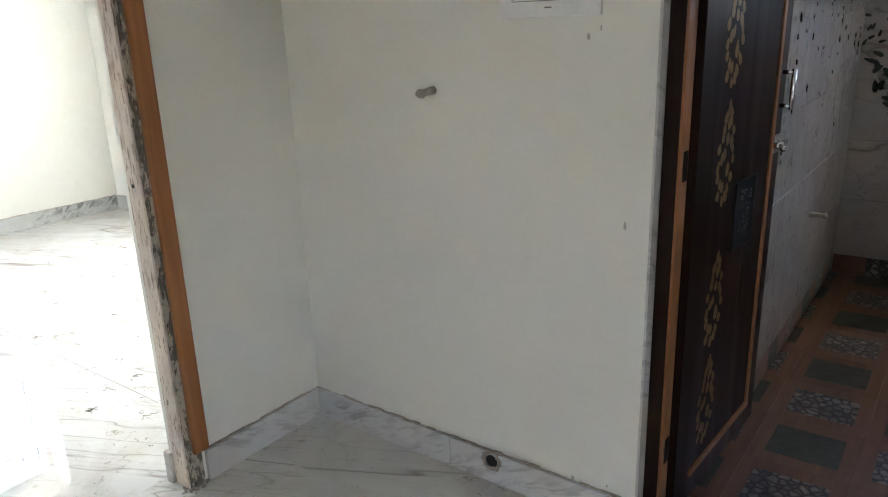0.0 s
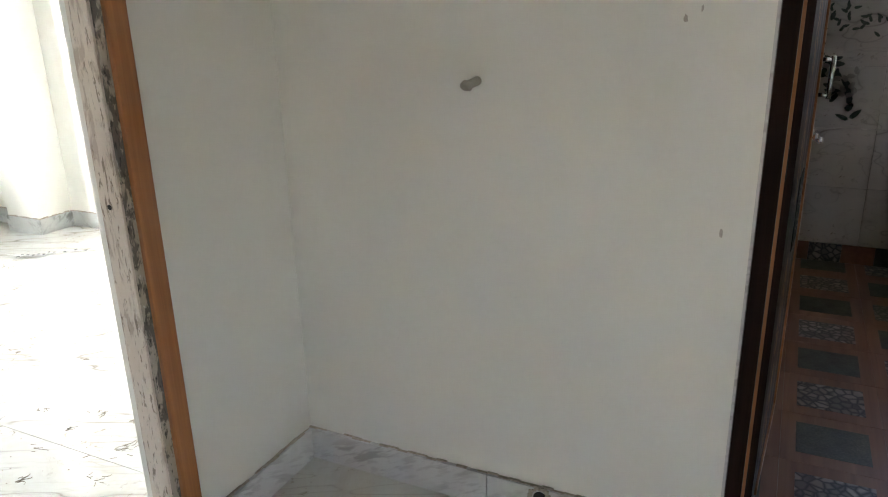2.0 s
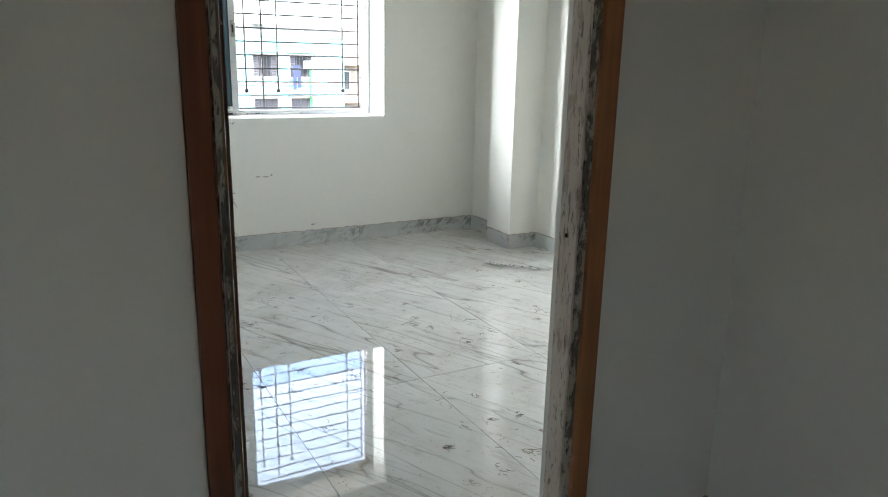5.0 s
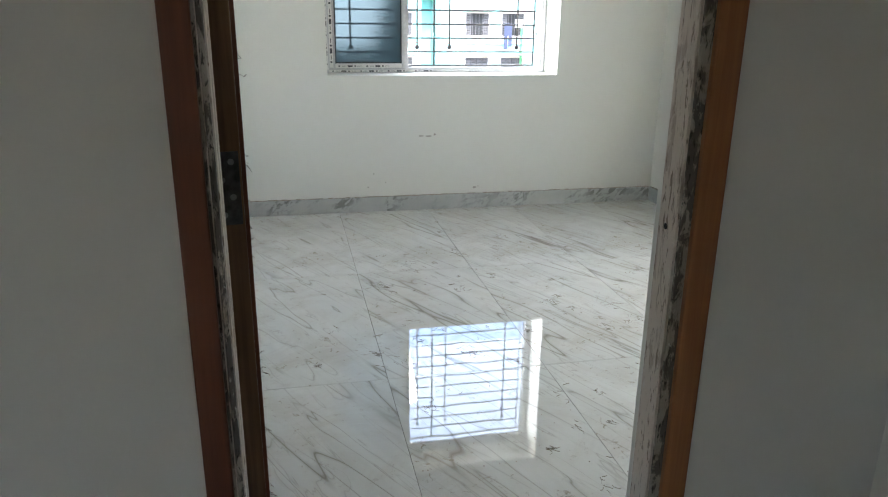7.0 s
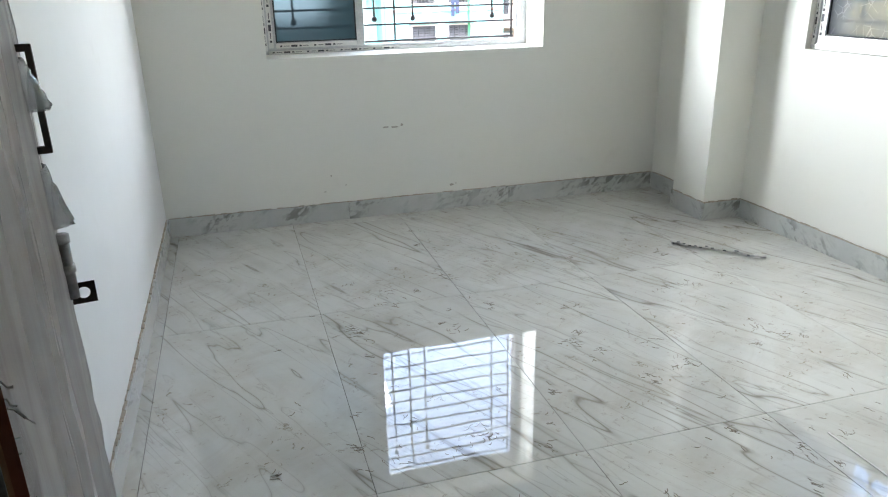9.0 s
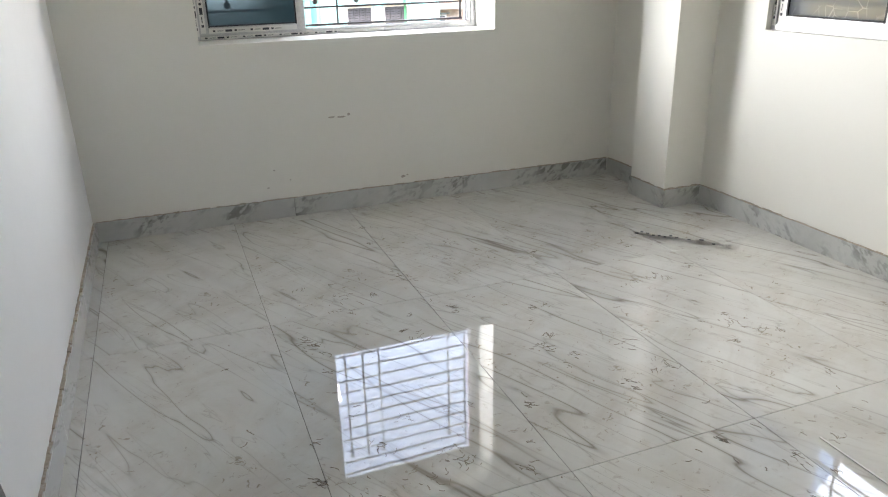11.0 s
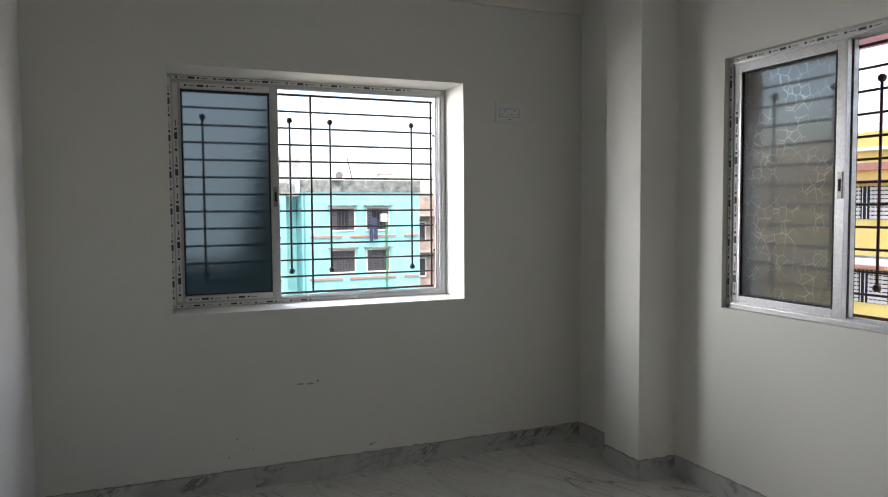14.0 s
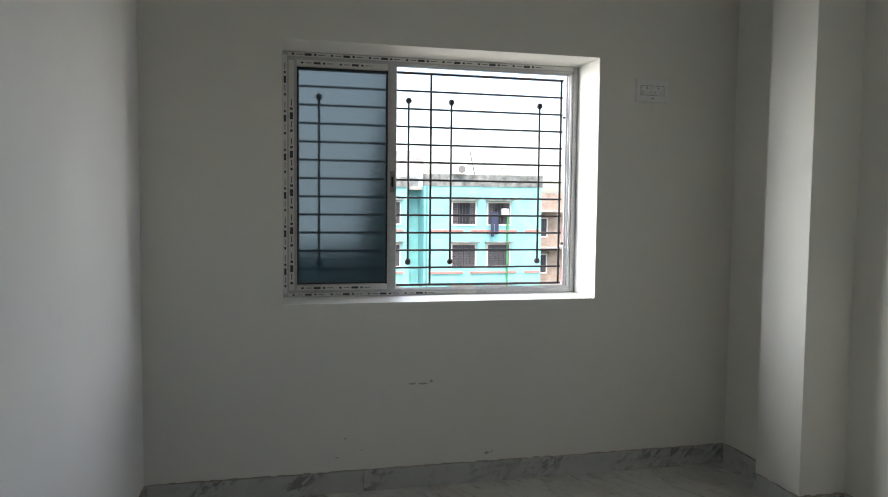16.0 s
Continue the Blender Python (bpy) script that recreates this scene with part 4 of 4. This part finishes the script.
prints_root = thing("tile_prints", (0, 0, 0), "dark green vines and flowers printed on the toilet's wall tiles", "tile print", kind="stuff")


def leaf_print(bm, origin, axis, u, v, lng, wid, tilt):
    vs = []
    for k in range(8):
        a = 2 * math.pi * k / 8
        p, q = wid * math.cos(a) * (1 - 0.35 * math.sin(a)), lng * math.sin(a)
        du, dv = p * math.cos(tilt) - q * math.sin(tilt), p * math.sin(tilt) + q * math.cos(tilt)
        vs.append(bm.verts.new((u + du, origin, v + dv) if axis == "y" else (origin, u + du, v + dv)))
    f = bm.faces.new(vs)
    bmesh.ops.solidify(bm, geom=[f], thickness=0.0004)


def vine(bm, origin, axis, u, top, length, rng):
    z = top
    while z > top - length:
        leaf_print(bm, origin, axis, u + rng.uniform(-0.02, 0.02), z, rng.uniform(0.012, 0.019), rng.uniform(0.014, 0.022), rng.uniform(-0.8, 0.8))
        z -= rng.uniform(0.030, 0.075)


rng = random.Random(5)
bm = bmesh.new()
for i in range(21):
    vine(bm, TY1 - 0.0115, "y", 1.95 + i * 0.112 + rng.uniform(-0.02, 0.02), 1.36, rng.uniform(0.25, 0.62), rng)
for i in range(260):
    leaf_print(bm, TY1 - 0.0113, "y", rng.uniform(1.9, 4.28), 1.37 + rng.gauss(0, 0.03), 0.02, 0.007, rng.uniform(-1.5, 1.5))
for i in range(150):
    leaf_print(bm, TX1 - 0.0113, "x", rng.uniform(-0.8, 0.66), 1.21 + rng.gauss(0, 0.03), 0.018, 0.007, rng.uniform(-1.5, 1.5))
for cu in (0.50, 0.12, -0.28):
    for k in range(26):
        f = k / 26
        leaf_print(bm, TX1 - 0.0115, "x", cu + 0.16 * (0.5 - f) + rng.uniform(-0.05, 0.05), 0.76 + 0.30 * (1 - f) + rng.uniform(-0.05, 0.05), rng.uniform(0.022, 0.036), rng.uniform(0.010, 0.016), rng.uniform(-1.6, 1.6))
part("leaf_print", bm, LEAF_PRINT, prints_root)
bm = bmesh.new()
for cu in (0.50, 0.12, -0.28):
    for k in range(14):
        leaf_print(bm, TX1 - 0.0117, "x", cu + rng.uniform(-0.09, 0.09), 0.92 + rng.uniform(-0.10, 0.10), 0.020, 0.012, rng.uniform(-1.6, 1.6))
part("flower_print", bm, PETAL_PRINT, prints_root)

# ---- outside: ground and neighbouring houses ----
GROUND = speckled("dusty_ground", (0.30, 0.27, 0.22), (0.16, 0.15, 0.11), 0.6, 0.95)
structure(block("ground", (-1500, 1500, -1500, 1500, -10.2, -9.8), GROUND), "dusty open ground far below", "ground")
CYAN = speckled("faded_turquoise_paint", (0.25, 0.57, 0.57), (0.19, 0.46, 0.47), 1.4, 0.85, bump=0.2)
STAIN = speckled("black_stained_parapet", (0.34, 0.36, 0.34), (0.07, 0.08, 0.075), 2.2, 0.95, bump=0.3)
RED_BAND = speckled("brick_red_band", (0.48, 0.24, 0.20), (0.36, 0.16, 0.13), 4.0, 0.85)
SHUTTER = speckled("brown_shutter", (0.09, 0.09, 0.10), (0.045, 0.045, 0.05), 6.0, 0.7)
FRAME_W = plain("pale_window_frame", (0.62, 0.58, 0.54), 0.7)
# near-black that stands in for the shade of rooms behind the windows
ROOM_SHADE = plain("painted_room_shade", (0.015, 0.017, 0.02), 0.9)
YELLOW = speckled("yellow_house_paint", (0.78, 0.60, 0.20), (0.68, 0.50, 0.15), 1.2, 0.85)
CREAM_BAND = plain("cream_ledge_paint", (0.78, 0.74, 0.66), 0.8)
CONCRETE = speckled("bare_concrete", (0.46, 0.44, 0.41), (0.30, 0.28, 0.26), 2.0, 0.95)


def house_window(parent, x, z, w, h, y, open_leaf=False):
    """A shuttered window in a facade that faces -y."""
    # solid block without a room; the inside's shade is its colour
    win = block("window", (x, x + w, y - 0.02, y + 0.10, z, z + h), ROOM_SHADE, parent)
    for d in ((x - 0.08, x, z - 0.08, z + h + 0.08), (x + w, x + w + 0.08, z - 0.08, z + h + 0.08), (x, x + w, z + h, z + h + 0.08), (x, x + w, z - 0.10, z)):
        block("window_frame", (d[0], d[1], y - 0.08, y + 0.0, d[2], d[3]), FRAME_W, win)
    n = 4
    for i in range(n):
        if open_leaf and i in (1, 2):
            continue
        a, b = x + w * i / n + 0.02, x + w * (i + 1) / n - 0.02
        block("shutter", [(a, b, y - 0.06, y - 0.025, z + 0.03 + h * k / 9, z + 0.03 + h * (k + 0.72) / 9) for k in range(9)] + [(a, a + 0.05, y - 0.065, y - 0.022, z + 0.02, z + h - 0.02), (b - 0.05, b, y - 0.065, y - 0.022, z + 0.02, z + h - 0.02)], SHUTTER, win)
    for i in range(1, 7):
        xx = x + w * i / 7
        block("bar", (xx - 0.012, xx + 0.012, y - 0.10, y - 0.085, z, z + h), SHUTTER, win)
    block("hood", (x - 0.2, x + w + 0.2, y - 0.45, y - 0.02, z + h + 0.14, z + h + 0.22), STAIN, win)
    return win


FY = 46.9
cyan = thing("apartment_building", (0, 0, 0), "faded turquoise apartment building with shuttered windows and stained parapet", "building")
for wing in ((9.85, 17.7, FY, FY + 9, -9.8, 2.55), (8.95, 9.848, FY + 1.8, FY + 9, -9.8, 2.45), (-6.0, 8.948, FY + 0.4, FY + 9, -9.8, 2.45)):
    block("wall", wing, CYAN, cyan)
block("parapet", [(9.80, 17.75, FY - 0.06, FY + 0.2, 2.55, 3.30), (-6.0, 9.0, FY + 0.3, FY + 0.6, 2.45, 3.1), (9.0, 9.8, FY + 1.7, FY + 1.9, 2.45, 3.1)], STAIN, cyan, "black-stained cement parapet")
block("roof", (-6, 17.7, FY + 0.6, FY + 9, 2.30, 2.52), CONCRETE, cyan)
for k in range(4):
    z = -0.28 - 2.69 * k
    block("ledge", [(10.3, 12.4, FY - 0.12, FY, z - 0.06, z + 0.06), (12.9, 16.0, FY - 0.12, FY, z - 0.06, z + 0.06), (16.6, 17.6, FY - 0.12, FY, z - 0.06, z + 0.06)], RED_BAND, cyan, "brick-red ledge")
    block("ledge", (2.0, 8.6, FY + 0.28, FY + 0.4, z - 0.06, z + 0.06), RED_BAND, cyan, "brick-red ledge")
    house_window(cyan, 11.70, 0.15 - 2.69 * k, 1.5, 1.35, FY, k == 0)
    house_window(cyan, 14.05, 0.15 - 2.69 * k, 1.45, 1.35, FY, k == 0)
    house_window(cyan, 7.40, 0.15 - 2.69 * k, 0.95, 1.35, FY + 0.4)
    house_window(cyan, 4.6, 0.15 - 2.69 * k, 1.4, 1.35, FY + 0.4)
block("stair_room", (6.2, 10.6, FY + 4.0, FY + 8, 2.5, 5.0), CONCRETE, cyan, "bare concrete stair head")
block("drain_pipe", (15.3, 15.42, FY - 0.16, FY - 0.04, -9.8, 0.9), plain("green_pipe", (0.05, 0.24, 0.10), 0.6), cyan, "green drain pipe")
block("drain_pipe", (9.95, 10.05, FY - 0.14, FY - 0.04, -9.8, 2.5), plain("teal_pipe", (0.10, 0.30, 0.30), 0.6), cyan)
ac = thing("air_conditioner", (12.1, FY - 0.1, 3.3), "white outdoor air conditioner unit on the parapet", "air conditioner")
block("case", (-0.45, 0.45, -0.2, 0.2, 0.0, 0.62), PLASTIC, ac, bevel=0.02)
bm = bmesh.new()
rod(bm, (0.1, -0.205, 0.31), (0.1, -0.225, 0.31), 0.24, 20)
part("fan_grille", bm, LINE, ac)
tank = thing("water_tank", (16.3, FY + 3, 2.52), "grey plastic roof water tank", "water tank")
bm = bmesh.new()
rod(bm, (0, 0, 0), (0, 0, 1.3), 0.6, 20)
rod(bm, (0, 0, 1.3), (0, 0, 1.55), 0.6, 20, 0.25)
part("shell", bm, PIPE, tank, smooth=True)
mast = thing("antenna_mast", (13.6, FY + 1, 2.52), "thin leaning antenna mast on the roof", "antenna")
bm = bmesh.new()
rod(bm, (0, 0, 0), (-0.55, 0, 2.4), 0.03, 6)
part("pole", bm, IRON, mast)
wash = thing("hanging_cloth", (14.35, FY - 0.5, 0.15), "dark trousers hung out of a window to dry", "laundry")
bm = bmesh.new()
bx(bm, -0.25, 0.25, -0.03, 0.03, 0.0, 0.75, bevel=0.02)
bx(bm, -0.25, -0.03, -0.03, 0.03, -0.8, 0.0, bevel=0.02)
bx(bm, 0.03, 0.27, -0.03, 0.03, -0.65, 0.0, bevel=0.02)
part("cloth", bm, plain("navy_cloth", (0.03, 0.04, 0.08), 0.9), wash)
box = thing("meter_box", (15.15, FY - 0.02, 0.85), "small white box fixed on the turquoise wall", "box")
block("case", (-0.22, 0.22, -0.25, 0.0, -0.2, 0.3), PLASTIC, box, bevel=0.02)
grey = thing("neighbour_house", (0, 0, 0), "unplastered brown house behind the turquoise building", "building")
block("wall", (18.3, 27.0, FY + 6, FY + 16, -9.8, 2.3), speckled("brown_plaster", (0.42, 0.34, 0.28), (0.24, 0.18, 0.14), 1.5, 0.9), grey)
for k in range(4):
    block("balcony", (18.2, 22, FY + 5.0, FY + 6.0, 0.9 - 2.7 * k, 1.05 - 2.7 * k), CONCRETE, grey)
    house_window(grey, 19.0, -0.9 - 2.7 * k, 1.4, 1.3, FY + 6)

yellow = thing("yellow_house", (0, 0, 0), "yellow painted house with red bands and grilled windows", "building")
YX = 25.0
block("wall", (YX, YX + 10, 6.0, 30.0, -9.8, 3.55), YELLOW, yellow)
block("parapet", (YX - 0.15, YX + 0.15, 5.8, 30.2, 3.55, 4.10), YELLOW, yellow)
for z0, z1, mt in ((3.42, 3.55, CREAM_BAND), (2.72, 2.98, RED_BAND), (-0.75, -0.45, CREAM_BAND), (-0.45, -0.38, STAIN), (-3.6, -3.3, CREAM_BAND)):
    block("band", (YX - 0.25, YX, 5.8, 30.2, z0, z1), mt, yellow)
for z in (0.95, -2.1, -5.2):
    for y in (12.5, 15.9, 19.3, 22.7, 26.1):
        # no room behind: the window's inner shade is painted on a block
        win = block("window", (YX - 0.02, YX + 0.08, y, y + 1.5, z, z + 1.2), ROOM_SHADE, yellow)
        for a, b in ((0.0, 0.36), (0.38, 0.74), (1.12, 1.48)):
            block("shutter", [(YX - 0.06, YX - 0.025, y + a, y + b, z + 0.02 + 1.18 * k / 8, z + 0.02 + 1.18 * (k + 0.7) / 8) for k in range(8)], FRAME_W, win)
        for i in range(1, 9):
            block("bar", (YX - 0.10, YX - 0.085, y + 1.5 * i / 9 - 0.012, y + 1.5 * i / 9 + 0.012, z, z + 1.2), FRAME_W, win)
        block("hood", (YX - 0.5, YX - 0.02, y - 0.2, y + 1.7, z + 1.3, z + 1.4), RED_BAND, win)

# ---- floor tiles, last ----
floor = bpy.data.objects["floor"]
meshes = {}


def tile_mesh(w, d, h, material, name):
    key = (round(w, 3), round(d, 3), name)
    if key not in meshes:
        bm = bmesh.new()
        bx(bm, -w / 2, w / 2, -d / 2, d / 2, -h, 0.0)
        top = [e for e in bm.edges if all(abs(v.co.z) < 1e-6 for v in e.verts)]
        bmesh.ops.bevel(bm, geom=top, offset=0.0003, segments=1, affect="EDGES")
        me = bpy.data.meshes.new(name)
        bm.to_mesh(me)
        bm.free()
        me.materials.append(material)
        meshes[key] = me
    return meshes[key]


def lay(parent, name, material, x_joint, dx, y_joint, dy, area, z, gap):
    x0, x1, y0, y1 = area
    i0, j0 = math.floor((x0 - x_joint) / dx), math.floor((y0 - y_joint) / dy)
    for i in range(i0, i0 + int((x1 - x0) / dx) + 3):
        for j in range(j0, j0 + int((y1 - y0) / dy) + 3):
            a, b = max(x0, x_joint + i * dx + gap / 2), min(x1, x_joint + (i + 1) * dx - gap / 2)
            c, d = max(y0, y_joint + j * dy + gap / 2), min(y1, y_joint + (j + 1) * dy - gap / 2)
            if b - a < 0.01 or d - c < 0.01:
                continue
            ob = new(name, tile_mesh(b - a, d - c, 0.006, material, name))
            ob.parent = parent
            ob.location = ((a + b) / 2, (c + d) / 2, z + random.uniform(-0.0003, 0.0003))


lay(floor, "tile", TILE, 0.780, 0.612, 2.000, 1.168, (BW, BE, 2.000, BN), 0.0, 0.0017)
lay(floor, "tile", TILE, 0.790, 0.612, 2.000 - 1.168 * 6, 1.168, (HALL_W, HX, HALL_S, 1.999), 0.0, 0.0017)

# toilet floor: patchwork tiles with pebble and grass squares; tiled walls
TERRA = wood("brown_plank_tile", (0.26, 0.13, 0.075), (0.16, 0.075, 0.042), 0.4, 30.0, 0)
m_peb, t_peb, p_peb = shader("pebble_print_tile")
vp = coords(t_peb, (1, 1, 1), 0, 5.0)
vor = node(t_peb, "ShaderNodeTexVoronoi", Scale=34.0)
vor.feature = "DISTANCE_TO_EDGE"
t_peb.links.new(vp, vor.inputs["Vector"])
vcol = node(t_peb, "ShaderNodeTexVoronoi", Scale=34.0)
t_peb.links.new(vp, vcol.inputs["Vector"])
grey_stone = ramp(t_peb, vcol.outputs["Color"], (0.1, (0.10, 0.085, 0.08)), (0.5, (0.21, 0.18, 0.155)), (0.9, (0.34, 0.30, 0.26)))
t_peb.links.new(blend(t_peb, ramp(t_peb, vor.outputs["Distance"], (0.02, 1.0), (0.22, 0.0)), grey_stone, (0.03, 0.03, 0.028)), p_peb.inputs["Base Color"])
p_peb.inputs["Roughness"].default_value = 0.35
GRASS = speckled("grass_print_tile", (0.085, 0.092, 0.062), (0.03, 0.034, 0.024), 120, 0.45)
tfloor = bpy.data.objects["floor_toilet"]
CELL = 0.30
motif = {"pebble_inset": m_peb, "grass_inset": GRASS}
for i in range(-1, 8):
    for j in range(-5, 2):
        # each square tile carries one printed inset, cut where the tile meets a wall
        a, b = max(TX0, 2.272 + CELL * i), min(TX1 - 0.012, 2.272 + CELL * (i + 1))
        c, d = max(TY0, 0.290 + CELL * j), min(TY1 - 0.012, 0.290 + CELL * (j + 1))
        if b - a < 0.02 or d - c < 0.02:
            continue
        ob = new("plank_tile", tile_mesh(b - a - 0.001, d - c - 0.001, 0.006, TERRA, "plank_tile"))
        ob.parent, ob.location = tfloor, ((a + b) / 2, (c + d) / 2, TZ)
        a, b = max(a, 2.272 + CELL * i + 0.057), min(b, 2.272 + CELL * i + 0.243)
        c, d = max(c, 0.290 + CELL * j + 0.045), min(d, 0.290 + CELL * j + 0.255)
        if b - a < 0.02 or d - c < 0.02:
            continue
        nm = "grass_inset" if (i + j) % 2 == 0 else "pebble_inset"
        ob = new(nm, tile_mesh(b - a, d - c, 0.001, motif[nm], nm))
        ob.parent, ob.location = tfloor, ((a + b) / 2, (c + d) / 2, TZ + 0.0008)
WTILE = marble("white_veined_wall_tile", (0.64, 0.60, 0.55), (0.28, 0.25, 0.22), 80, 0.15, 0.1, 1.6)
twall = bpy.data.objects["wall_toilet"]


def wall_tile(w, h, axis, u, v, material, name):
    key = (w, h, axis, name)
    if key not in meshes:
        bm = bmesh.new()
        if axis == "y":
            bx(bm, -w / 2, w / 2, 0, 0.0105, -h / 2, h / 2)
        else:
            bx(bm, 0, 0.0105, -w / 2, w / 2, -h / 2, h / 2)
        me = bpy.data.meshes.new(name)
        bm.to_mesh(me)
        bm.free()
        me.materials.append(material)
        meshes[key] = me
    ob = new(name, meshes[key])
    ob.parent = twall
    ob.location = (u, TY1 - 0.0110, v) if axis == "y" else (TX1 - 0.0110, u, v)


for r in range(9):
    z = TZ + 0.10 + 0.305 * r + 0.1525
    for c in range(6):
        wall_tile(0.4135, 0.3035, "y", TX0 + 0.415 * (c + 0.5), z, WTILE, "wall_tile")
    for c in range(2 if r in (5, 6, 7) else 4):
        wall_tile(0.3805, 0.3035, "x", TY1 - 0.0115 - 0.382 * (c + 0.5), z, WTILE, "wall_tile")
for c in range(16):
    wall_tile(0.1545, 0.0985, "y", TX0 + 0.1555 * (c + 0.5), TZ + 0.05, (TERRA, m_peb, TERRA, GRASS)[c % 4], ("plank_border", "pebble_border", "plank_border", "grass_border")[c % 4])
for c in range(9):
    wall_tile(0.1545, 0.0985, "x", TY1 - 0.0115 - 0.1555 * (c + 0.5), TZ + 0.05, (TERRA, m_peb, TERRA, GRASS)[c % 4], ("plank_border", "pebble_border", "plank_border", "grass_border")[c % 4])
